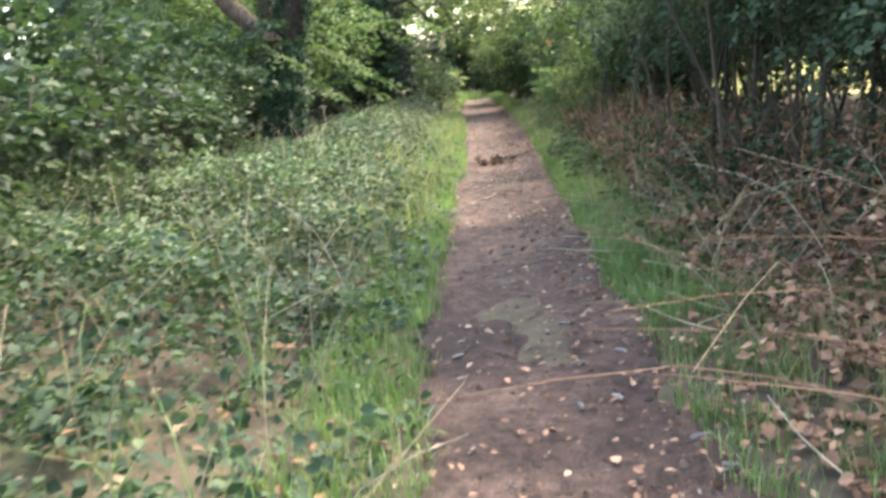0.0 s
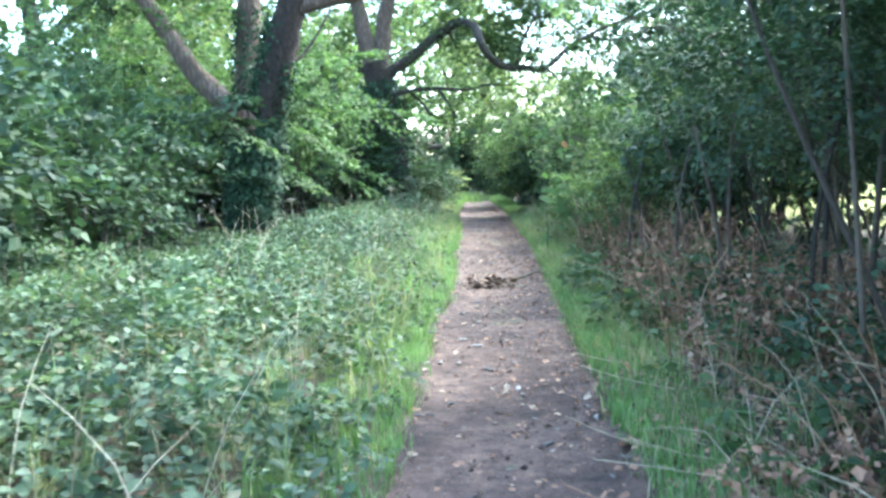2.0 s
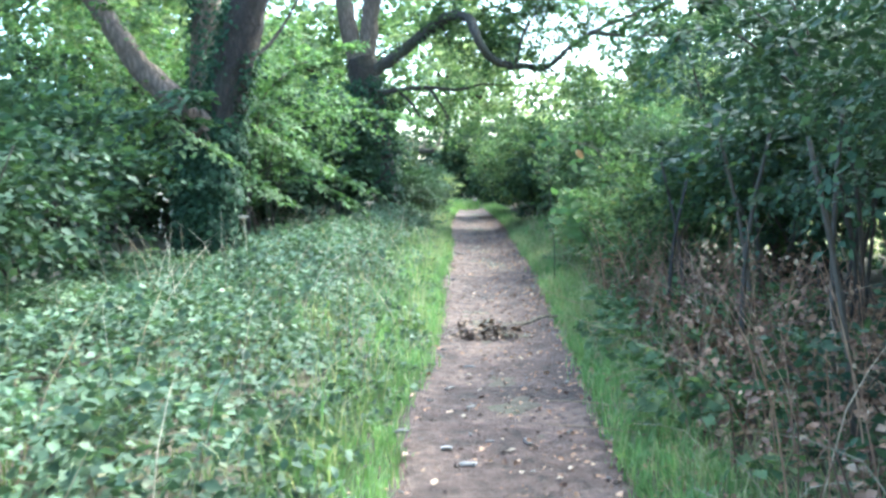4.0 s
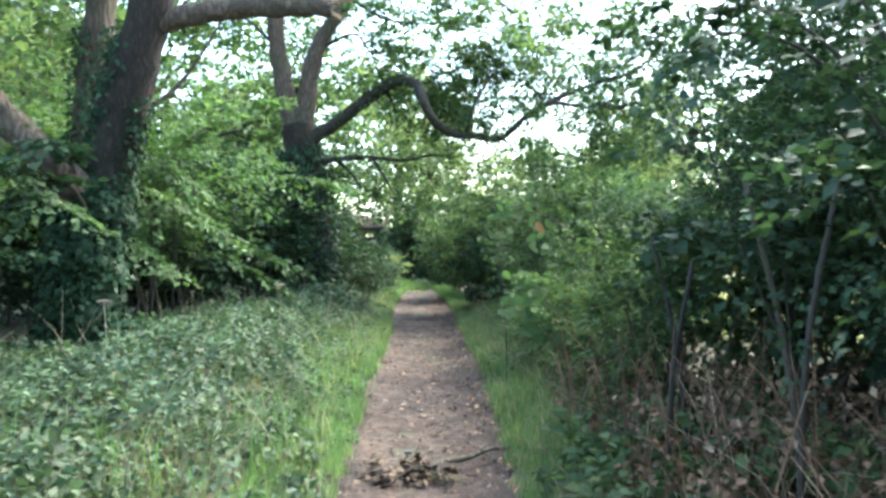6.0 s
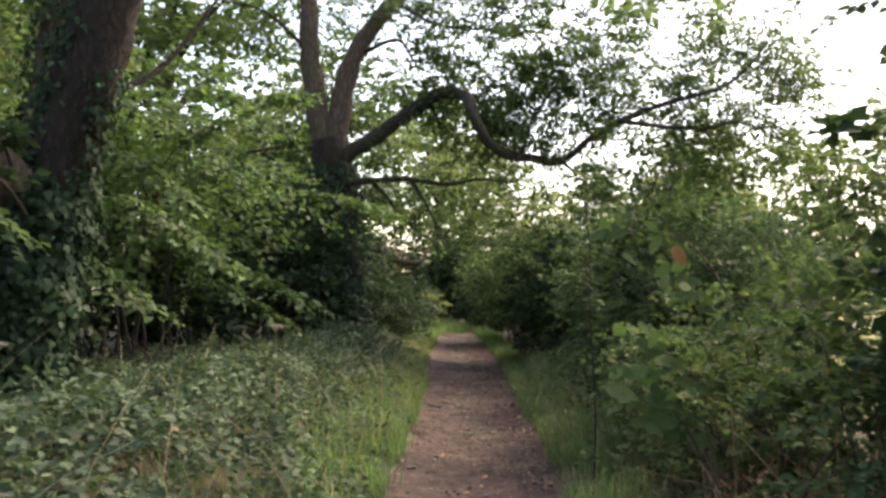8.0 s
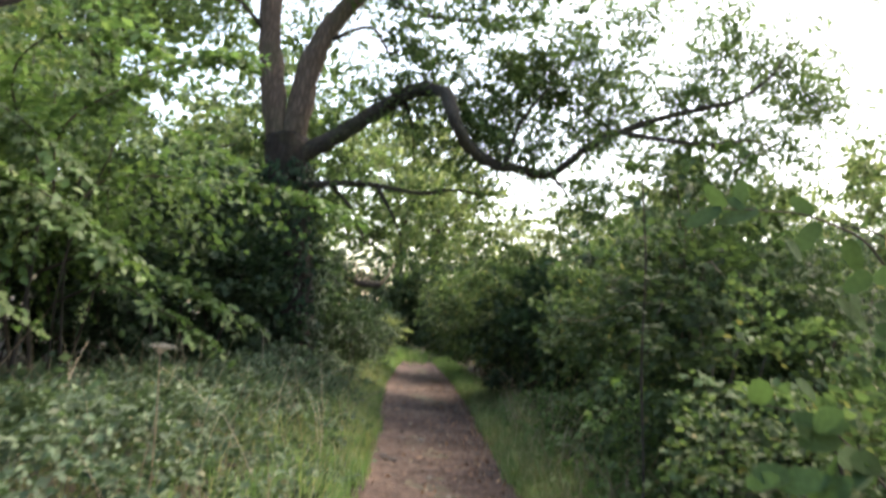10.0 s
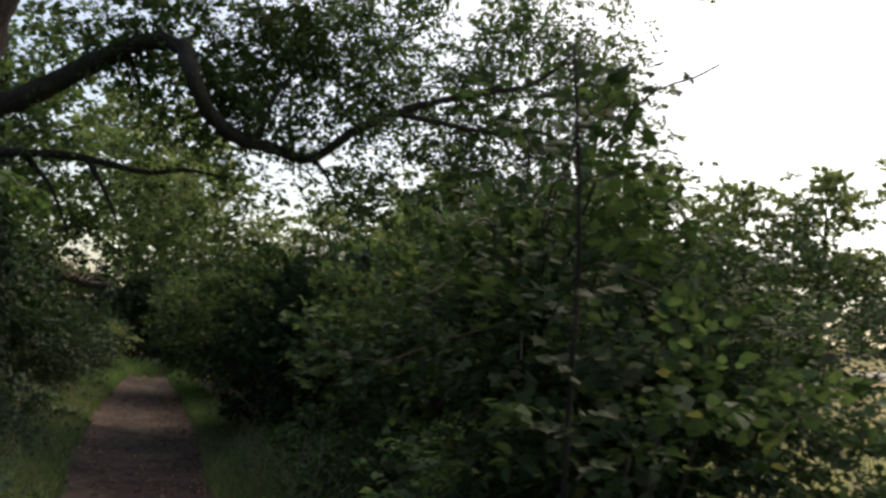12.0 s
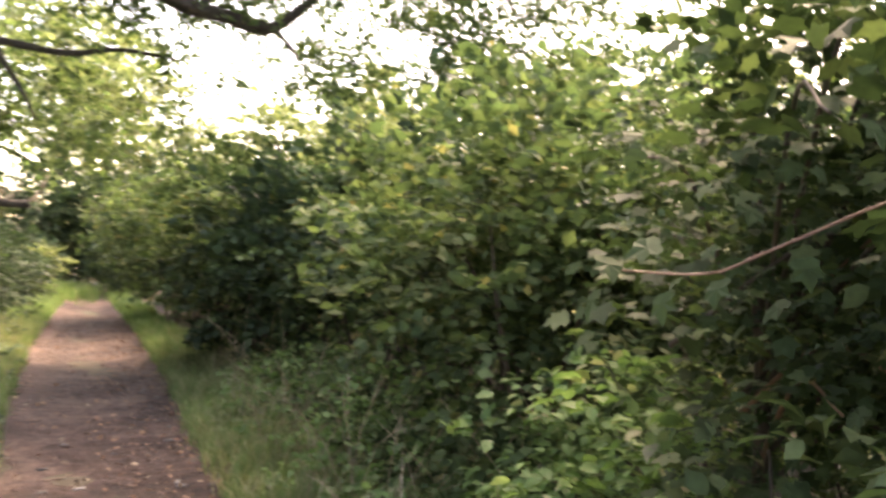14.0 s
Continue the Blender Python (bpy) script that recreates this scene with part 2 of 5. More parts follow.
BLUE_PAINT = plain_material("blue_paint", [(0.0, (0.04, 0.12, 0.42)), (1.0, (0.05, 0.15, 0.5))], 0.3, 3.0, False, 0.0)
DARK_GLASS = plain_material("dark_glass", [(0.0, (0.02, 0.02, 0.025)), (1.0, (0.03, 0.03, 0.035))], 0.1, 3.0, False, 0.0)
RUBBER = plain_material("rubber", [(0.0, (0.02, 0.02, 0.02)), (1.0, (0.035, 0.035, 0.035))], 0.8, 9.0, False, 0.1)


# ---- builders ----
LEAFY = ("foliage", "crown", "spray", "ivy", "leaf", "bramble", "weed")


def big(name, verts, tris, mat, parent=None, smooth=False, label=""):
    """One mesh object from arrays of corners and triangles."""
    me = bpy.data.meshes.new(name)
    verts, tris = np.asarray(verts, np.float32), np.asarray(tris, np.int32)
    me.vertices.add(len(verts))
    me.vertices.foreach_set("co", verts.ravel())
    me.loops.add(tris.size)
    me.loops.foreach_set("vertex_index", tris.ravel())
    me.polygons.add(len(tris))
    me.polygons.foreach_set("loop_start", np.arange(0, tris.size, 3, dtype=np.int32))
    me.polygons.foreach_set("loop_total", np.full(len(tris), 3, np.int32))
    me.polygons.foreach_set("use_smooth", np.full(len(tris), smooth or name in LEAFY, bool))
    me.update(calc_edges=True)
    me.materials.append(mat)
    ob = new(name, me)
    if parent is not None:
        ob.parent = parent
    if label:
        ob["label"] = label
    if parent is not None and name in ("foliage", "crown", "spray", "ivy", "seeds", "barbs", "dead_leaves", "rays"):
        ob["kind"] = "stuff"
    return ob


def part(name, bm, mat, parent, label=""):
    """Link a bmesh as one mesh object under a thing or part."""
    me = bpy.data.meshes.new(name)
    bm.to_mesh(me)
    bm.free()
    me.materials.append(mat)
    ob = new(name, me)
    ob.parent = parent
    if label:
        ob["label"] = label
    return ob


def thing(name, x, y, z, label, category, group="", kind="", turn=0.0):
    ob = new(name)
    ob.matrix_basis = pose(x, y, z, 0, 0, turn)
    return tagged(ob, label, category, group, kind)


def joined(pieces):
    """Many (corners, triangles) as one."""
    vs, ts, at = [], [], 0
    for v, t in pieces:
        vs.append(v)
        ts.append(np.asarray(t) + at)
        at += len(v)
    return np.concatenate(vs), np.concatenate(ts)


def smoothed(points, steps):
    """Catmull-Rom through control points."""
    p = np.asarray(points, float)
    p = np.vstack([2 * p[0] - p[1], p, 2 * p[-1] - p[-2]])
    out = []
    for i in range(1, len(p) - 2):
        for s in np.linspace(0, 1, steps, endpoint=False):
            a, b, c, d = p[i - 1], p[i], p[i + 1], p[i + 2]
            out.append(0.5 * ((2 * b) + (c - a) * s + (2 * a - 5 * b + 4 * c - d) * s ** 2 + (3 * b - a - 3 * c + d) * s ** 3))
    out.append(p[-2])
    return np.array(out)


def tube(points, r0, r1, sides=8, steps=4, knobs=0.08, rng=None, flare=0.0):
    """A tapered, slightly knobbly limb through control points, closed at both ends."""
    rng = rng or np.random.default_rng(1)
    p = smoothed(points, steps)
    n = len(p)
    d = np.gradient(p, axis=0)
    d /= np.linalg.norm(d, axis=1)[:, None] + 1e-9
    ref = np.array([1.0, 0.03, 0.02]) if abs(d[:, 0]).mean() < 0.7 else np.array([0.03, 1.0, 0.02])
    a = np.cross(d, ref)
    a /= np.linalg.norm(a, axis=1)[:, None]
    b = np.cross(d, a)
    s = np.linspace(0, 1, n)
    r = r0 + (r1 - r0) * s ** 0.85 + flare * np.maximum(0, 1 - s * 6) ** 2
    ang = np.linspace(0, 2 * math.pi, sides, endpoint=False)
    rr = r[:, None] * (1 + knobs * rng.standard_normal((n, sides)))
    v = p[:, None] + rr[..., None] * (np.cos(ang)[None, :, None] * a[:, None] + np.sin(ang)[None, :, None] * b[:, None])
    v = np.concatenate([v.reshape(-1, 3), p[:1], p[-1:]])
    t = []
    for i in range(n - 1):
        for j in range(sides):
            k = (j + 1) % sides
            q = (i * sides + j, i * sides + k, (i + 1) * sides + k, (i + 1) * sides + j)
            t += [(q[0], q[1], q[2]), (q[0], q[2], q[3])]
    for j in range(sides):
        k = (j + 1) % sides
        t += [(n * sides, k, j), (n * sides + 1, (n - 1) * sides + j, (n - 1) * sides + k)]
    return v, np.array(t)


# leaf outlines: across, along, lift of each corner for a leaf one unit long, and its triangles
KITE = (np.array([(0, 0, 0), (-0.36, 0.42, 0.08), (0, 1, -0.05), (0.36, 0.42, 0.08)]), np.array([(0, 2, 1), (0, 3, 2)]))
OVAL = (np.array([(0, 0, 0), (-0.27, 0.22, 0.06), (-0.33, 0.55, 0.08), (0, 1, -0.1), (0.33, 0.55, 0.08), (0.27, 0.22, 0.06), (0, 0.4, 0)]),
        np.array([(0, 6, 1), (1, 6, 2), (2, 6, 3), (3, 6, 4), (4, 6, 5), (5, 6, 0)]))
IVY = (np.array([(0, 0, 0), (-0.42, 0.1, 0.04), (-0.3, 0.5, 0.0), (0, 1, -0.08), (0.3, 0.5, 0.0), (0.42, 0.1, 0.04), (0, 0.3, 0.05)]),
       np.array([(0, 6, 1), (1, 6, 2), (2, 6, 3), (3, 6, 4), (4, 6, 5), (5, 6, 0)]))
k = np.arange(18) / 18 * 2 * math.pi
BROAD = (np.concatenate([np.stack([0.27 * np.sin(k) * (1.0 + 0.05 * np.cos(9 * k)) * (1.15 - 0.3 * (0.5 - 0.5 * np.cos(k))), 0.5 - 0.5 * np.cos(k) + 0.03 * np.cos(9 * k), 0.05 - 0.12 * (0.5 - 0.5 * np.cos(k)) ** 2], 1), [(0, 0.45, 0.0)]]),
         np.array([(18, (i + 1) % 18, i) for i in range(18)]))
LOBED = (np.array([(0, 0, 0), (-0.22, -0.05, 0), (-0.46, 0.1, 0.02), (-0.36, 0.28, 0.04), (-0.52, 0.56, -0.02), (-0.24, 0.6, 0.03), (0, 0.95, -0.08),
                   (0.24, 0.6, 0.03), (0.52, 0.56, -0.02), (0.36, 0.28, 0.04), (0.46, 0.1, 0.02), (0.22, -0.05, 0), (0, 0.3, 0.0)]),
         np.array([(12, (i + 1) % 12, i) for i in range(12)]))


def leaves(shape, at, along, normal, size):
    """Arrays of leaves of one outline: places, directions, faces and lengths."""
    corners, tris = shape
    along = along / (np.linalg.norm(along, axis=1)[:, None] + 1e-9)
    across = np.cross(along, normal)
    across /= np.linalg.norm(across, axis=1)[:, None] + 1e-9
    up = np.cross(across, along)
    v = at[:, None] + size[:, None, None] * (corners[None, :, :1] * across[:, None] + corners[None, :, 1:2] * along[:, None] + corners[None, :, 2:] * up[:, None])
    t = tris[None] + (np.arange(len(at)) * len(corners))[:, None, None]
    return v.reshape(-1, 3), t.reshape(-1, 3)


def sprays(rng, centre, way, length, count, size, shape=KITE, droop=0.25, wide=0.4, tilt=0.45, thick=0.06):
    """Leafy twigs: flat, drooping fans of leaves that set out from centre along way."""
    n = len(centre)
    length = np.broadcast_to(length, n)
    way = way / (np.linalg.norm(way, axis=1)[:, None] + 1e-9)
    side = np.cross(way, (0.01, 0.02, 1.0))
    side /= np.linalg.norm(side, axis=1)[:, None] + 1e-9
    top = np.cross(side, way)
    a = rng.random((n, count))
    sg = rng.choice([-1.0, 1.0], (n, count))
    off = sg * rng.random((n, count)) * wide * (1.1 - 0.7 * a)
    lift = rng.standard_normal((n, count)) * thick
    ln = length[:, None]
    p = centre[:, None] + way[:, None] * (a * ln)[..., None] + side[:, None] * (off * ln)[..., None] + top[:, None] * (lift * ln)[..., None]
    p[..., 2] -= droop * ln * (a ** 2 + (off * 1.2) ** 2)
    along = way[:, None] * 0.7 + side[:, None] * sg[..., None] * 0.8 + rng.standard_normal((n, count, 3)) * 0.35
    along[..., 2] -= 0.25
    nor = top[:, None] + rng.standard_normal((n, count, 3)) * tilt
    sz = size * (0.6 + 0.8 * rng.random((n, count)))
    return leaves(shape, p.reshape(-1, 3), along.reshape(-1, 3), nor.reshape(-1, 3), sz.ravel())


def in_lobes(rng, lobes, n, inner=0.45, rise=0.25):
    """Places in the outer shells of some lobes (x, y, z and three radii), and the ways out of them."""
    lob = np.asarray(lobes, float)
    w = lob[:, 3] * lob[:, 4] + lob[:, 4] * lob[:, 5] + lob[:, 3] * lob[:, 5]
    k = rng.choice(len(lob), n, p=w / w.sum())
    u = rng.standard_normal((n, 3))
    u /= np.linalg.norm(u, axis=1)[:, None]
    r = inner + (1.12 - inner) * rng.random(n) ** 0.7
    bump = 1 + 0.16 * np.sin(u[:, 0] * 5 + k * 2.1) * np.cos(u[:, 2] * 6 + k)
    c = lob[k, :3] + u * lob[k, 3:] * (r * bump)[:, None]
    way = u * np.array([1, 1, 0.55]) + rng.standard_normal((n, 3)) * 0.35
    way[:, 2] += rise
    return c, way


# ---- ground and path ----
PATH_Y = [-8, 3.4, 5.2, 8.2, 10.3, 12.8, 16.6, 18.4, 22.4, 25.8, 29.5, 37.0, 42.0, 48.0]
PATH_LEFT = [-0.38, -0.3, -0.31, -0.11, -0.04, 0.2, 0.3, 0.42, 0.58, 0.62, 0.68, 1.08, 1.45, 2.2]
PATH_RIGHT = [0.5, 0.66, 0.75, 0.96, 1.09, 1.27, 1.52, 1.66, 1.82, 2.02, 2.2, 2.36, 2.45, 3.0]


def left_edge(y):
    return np.interp(y, PATH_Y, PATH_LEFT)


def right_edge(y):
    return np.interp(y, PATH_Y, PATH_RIGHT)


def ramped(v, a, b):
    s = np.clip((v - a) / (b - a), 0, 1)
    return s * s * (3 - 2 * s)


def height(x, y):
    """The lie of the land: a trodden path, a bank on either side, a field that climbs beyond the fence."""
    x, y = np.asarray(x, float), np.asarray(y, float)
    dl, dr = left_edge(y) - x, x - right_edge(y)
    z = 0.05 * ramped(dl, -0.1, 0.5) + 0.2 * ramped(dl, 0.3, 2.6)
    z = z + 0.05 * ramped(dr, -0.1, 0.4) + 0.4 * ramped(dr, 0.5, 3.0)
    z = z + 0.085 * np.clip(x - 6, 0, 62)
    z = z + 0.03 * np.sin(x * 1.9 + 1.3 * np.sin(y * 0.8)) * np.cos(y * 1.3) * ramped(np.maximum(dl, dr), 0.1, 1.0)
    return z


def spread(inner_a, inner_b, step, far, grow=1.22):
    """Grid lines: even inside, ever wider outside."""
    mid = list(np.arange(inner_a, inner_b + step / 2, step))
    lo, hi, s = [], [], step
    while (not hi) or hi[-1] < far:
        s *= grow
        hi.append((hi[-1] if hi else mid[-1]) + s)
        lo.append((lo[-1] if lo else mid[0]) - s)
    return np.array(lo[::-1] + mid + hi)


def grid(xs, ys, zfun):
    gx, gy = np.meshgrid(xs, ys)
    v = np.stack([gx, gy, zfun(gx, gy)], -1).reshape(-1, 3)
    n = len(xs)
    i = (np.arange(len(ys) - 1)[:, None] * n + np.arange(n - 1)[None]).ravel()
    return v, np.concatenate([np.stack([i, i + 1, i + n + 1], 1), np.stack([i, i + n + 1, i + n], 1)])


gv, gt = grid(spread(-7, 8, 0.25, 2500), spread(-8, 50, 0.4, 2500), lambda x, y: height(x, y) - 0.012)
tagged(big("ground", gv, gt, FLOOR, smooth=True), "woodland floor of leaf mould running into dry meadow", "ground", kind="structure")

rng = np.random.default_rng(11)


def path_top(x, y):
    l, r = left_edge(y), right_edge(y)
    s = (x - l) / (r - l)
    dip = -0.035 * np.sin(np.clip(s, 0, 1) * math.pi) ** 0.7
    rut = 0.012 * np.sin(y * 1.3 + x * 4) * np.sin(y * 0.7 + 1)
    return dip + rut + 0.03


rows_y = np.arange(-7.6, 47.6, 0.09)
across = np.linspace(-0.14, 1.14, 19)
pv = []
for y in rows_y:
    l, r = left_edge(y), right_edge(y)
    wob_l = 0.15 * noise.noise((0.0, y * 1.1, 3.0)) + 0.09 * noise.noise((0.0, y * 4.5, 3.0))
    wob_r = 0.15 * noise.noise((5.0, y * 1.1, 3.0)) + 0.09 * noise.noise((5.0, y * 4.5, 3.0))
    for s in across:
        x = l + s * (r - l) + wob_l * (1 - s) + wob_r * s
        z = float(path_top(x, y)) + 0.012 * noise.noise((x * 3, y * 3, 0)) + 0.01 * noise.noise((x * 9, y * 9, 0))
        if s < 0 or s > 1:
            z -= 0.09
        pv.append((x, y, z))
n = len(across)
i = (np.arange(len(rows_y) - 1)[:, None] * n + np.arange(n - 1)[None]).ravel()
path = tagged(big("path", pv, np.concatenate([np.stack([i, i + 1, i + n + 1], 1), np.stack([i, i + n + 1, i + n], 1)]), EARTH, smooth=True),
              "narrow trodden brown earth footpath with flint and leaves", "path", kind="structure")


def stuff(name, arrays, mat, label, category, smooth=False):
    return tagged(big(name, *arrays, mat, smooth=smooth), label, category, kind="stuff")


# ---- the ivy-clad oak by the path ----
def rel(points, base):
    return np.asarray(points, float) - np.asarray(base)


def limb(name, points, r0, r1, mat, parent, base, rng, sides=10, label="", **more):
    return big(name, *tube(rel(points, base), r0, r1, sides, 5, rng=rng, **more), mat, parent, True, label)


def ivy_on(rng, points, radius, count, base, size=0.075):
    """Ivy leaves that clothe a trunk along a line, shingled and hanging."""
    p = smoothed(rel(points, base), 8)
    d = np.gradient(p, axis=0)
    k = rng.integers(0, len(p), count)
    u = rng.standard_normal((count, 3))
    u -= d[k] * ((u * d[k]).sum(1) / (d[k] ** 2).sum(1))[:, None]
    u /= np.linalg.norm(u, axis=1)[:, None]
    rad = radius * (0.93 + 0.3 * rng.random(count) ** 2 + 0.12 * np.sin(k * 0.9 + u[:, 0] * 3))
    at = p[k] + rng.standard_normal((count, 3)) * 0.05 + u * rad[:, None]
    along = np.array((0, 0, -1.0)) + u * 0.35 + rng.standard_normal((count, 3)) * 0.45
    return leaves(IVY, at, along, u + np.array((0, 0, 0.35)) + rng.standard_normal((count, 3)) * 0.3, size * (0.6 + 0.8 * rng.random(count)))


def hanging_crown(rng, line, n, spread_xyz, count, size, shape=KITE, droop=0.5, length=0.5):
    """Leafy twigs in loose bunches round a limb."""
    p = smoothed(line, 10)
    m = max(4, n // 7)
    knot = p[rng.integers(0, len(p), m)] + rng.standard_normal((m, 3)) * np.asarray(spread_xyz)
    c = knot[rng.integers(0, m, n)] + rng.standard_normal((n, 3)) * 0.24
    way = rng.standard_normal((n, 3)) * np.array((1, 1, 0.4))
    return sprays(rng, c, way, length * (0.5 + 0.7 * rng.random(n)), count, size, shape, droop)


rng = np.random.default_rng(21)
B1 = (-3.16, 18.2, float(height(-3.16, 18.2)) - 0.05)
oak = thing("ivy_clad_oak", *B1, "old forked oak with a broken bough and ivy-clad trunk", "tree")
T1 = [B1, (-3.14, 18.2, 0.8), (-3.06, 18.2, 1.6), (-2.93, 18.2, 2.3)]
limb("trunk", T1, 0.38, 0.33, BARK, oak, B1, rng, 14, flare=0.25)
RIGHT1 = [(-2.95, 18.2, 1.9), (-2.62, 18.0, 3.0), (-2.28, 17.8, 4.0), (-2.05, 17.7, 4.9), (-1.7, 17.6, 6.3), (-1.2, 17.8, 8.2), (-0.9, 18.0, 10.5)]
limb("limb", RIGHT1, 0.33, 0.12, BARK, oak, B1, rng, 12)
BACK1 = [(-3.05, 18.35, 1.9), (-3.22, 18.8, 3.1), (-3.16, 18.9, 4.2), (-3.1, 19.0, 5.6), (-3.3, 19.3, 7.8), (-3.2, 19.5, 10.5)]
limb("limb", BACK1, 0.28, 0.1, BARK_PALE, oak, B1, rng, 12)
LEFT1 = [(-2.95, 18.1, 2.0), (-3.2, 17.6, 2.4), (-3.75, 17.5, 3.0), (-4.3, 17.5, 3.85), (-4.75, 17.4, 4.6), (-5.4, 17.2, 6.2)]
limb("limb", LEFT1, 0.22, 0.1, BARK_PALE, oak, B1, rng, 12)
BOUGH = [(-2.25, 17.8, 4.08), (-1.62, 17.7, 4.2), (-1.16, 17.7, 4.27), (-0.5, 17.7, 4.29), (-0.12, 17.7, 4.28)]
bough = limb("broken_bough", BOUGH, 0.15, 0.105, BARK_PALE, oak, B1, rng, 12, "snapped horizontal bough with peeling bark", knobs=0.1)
for k in range(9):      # splinters of the torn end and strips of lifted bark
    a = rng.random() * 6.28
    s = np.array((-0.15, 17.7 + 0.08 * math.cos(a), 4.28 + 0.08 * math.sin(a)))
    e = s + np.array((0.12 + 0.2 * rng.random(), 0.05 * math.cos(a), 0.06 * math.sin(a) - 0.02))
    big("splinter", *tube(rel([s, (s + e) / 2, e], B1), 0.035, 0.004, 5, 2, rng=rng), TORN_WOOD, bough)
for k in range(6):
    x = -1.2 + 0.19 * k
    s = np.array((x, 17.64 + 0.05 * rng.random(), 4.42 + 0.02 * rng.random()))
    e = s + np.array((0.3, 0.0, 0.015 + 0.05 * rng.random()))
    big("bark_strip", *tube(rel([s, (s + e) / 2 + np.array((0, 0, 0.02)), e], B1), 0.03, 0.012, 5, 2, rng=rng), TORN_WOOD, bough)
TWIGS1 = [[(-2.9, 18.3, 3.0), (-2.2, 18.8, 3.5), (-1.6, 19.2, 4.6)], [(-3.3, 18.0, 2.5), (-3.7, 17.3, 2.3), (-3.6, 17.0, 1.9)],
          [(-1.95, 17.7, 4.95), (-0.8, 17.4, 5.5), (0.2, 17.2, 5.25), (0.75, 17.2, 4.75), (1.35, 17.2, 4.55), (1.95, 17.2, 4.1)],
          [(-1.8, 17.6, 5.9), (0.2, 17.4, 6.3), (1.5, 17.2, 5.2), (2.1, 17.2, 4.7), (2.55, 17.2, 4.45), (3.3, 17.2, 4.5)]]
for line in TWIGS1:
    limb("branch", line, 0.055, 0.012, BARK_DARK, oak, B1, rng, 6)
ivy = joined([ivy_on(rng, [B1, *T1[1:]], 0.38, 13000, B1, 0.075), ivy_on(rng, [(-3.1, 18.15, 1.9), (-2.88, 18.05, 2.7), (-2.62, 17.95, 3.4), (-2.5, 17.9, 3.9)], 0.2, 2200, B1, 0.065), ivy_on(rng, [(-2.75, 18.05, 1.9), (-2.5, 17.95, 2.6), (-2.3, 17.85, 3.2)], 0.12, 700, B1, 0.06), ivy_on(rng, BACK1[:3], 0.29, 1700, B1, 0.06)])
big("ivy", *ivy, LEAF_IVY, oak, label="glossy dark green ivy leaves")
crown_lines = [RIGHT1[4:], BACK1[4:], LEFT1[3:], TWIGS1[2][2:], TWIGS1[3][2:]]
crown = joined([hanging_crown(rng, rel(l, B1), m, (w, w, w * 0.75), 24, 0.085, droop=0.4, length=0.4) for l, m, w in zip(crown_lines, (330, 330, 330, 26, 26), (0.8, 0.8, 0.8, 0.3, 0.3))])
big("crown", *crown, LEAF_OAK, oak, label="airy canopy of small green leaves")

# ---- the tree with the arching limb ----
rng = np.random.default_rng(22)
B2 = (-1.1, 28.0, float(height(-1.1, 28.0)) - 0.05)
arch_tree = thing("arching_tree", *B2, "old twin-stemmed tree with a long crooked limb arching over the path", "tree")
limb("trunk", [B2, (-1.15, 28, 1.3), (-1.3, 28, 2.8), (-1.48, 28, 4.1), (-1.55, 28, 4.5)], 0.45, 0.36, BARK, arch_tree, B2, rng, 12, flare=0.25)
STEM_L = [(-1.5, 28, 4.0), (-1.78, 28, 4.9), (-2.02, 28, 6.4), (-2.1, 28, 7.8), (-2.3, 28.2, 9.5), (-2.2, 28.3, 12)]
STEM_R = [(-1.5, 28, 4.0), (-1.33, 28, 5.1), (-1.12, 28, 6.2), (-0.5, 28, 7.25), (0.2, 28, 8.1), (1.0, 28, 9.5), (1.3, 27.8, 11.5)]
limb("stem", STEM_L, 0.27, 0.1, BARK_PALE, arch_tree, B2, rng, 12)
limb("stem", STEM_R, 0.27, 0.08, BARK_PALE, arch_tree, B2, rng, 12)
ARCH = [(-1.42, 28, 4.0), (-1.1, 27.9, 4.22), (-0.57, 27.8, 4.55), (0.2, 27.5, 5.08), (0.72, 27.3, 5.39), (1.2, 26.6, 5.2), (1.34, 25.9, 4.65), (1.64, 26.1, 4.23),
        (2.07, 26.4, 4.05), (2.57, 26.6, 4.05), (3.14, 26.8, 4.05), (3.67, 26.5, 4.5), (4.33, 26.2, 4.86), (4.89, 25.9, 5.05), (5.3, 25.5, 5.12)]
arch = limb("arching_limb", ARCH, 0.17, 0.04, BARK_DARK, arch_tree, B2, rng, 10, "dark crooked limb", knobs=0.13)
LOW2 = [(-1.35, 27.7, 3.55), (-0.07, 27.5, 3.67), (0.94, 27.5, 3.6), (1.53, 27.5, 3.72), (2.24, 27.5, 3.68)]
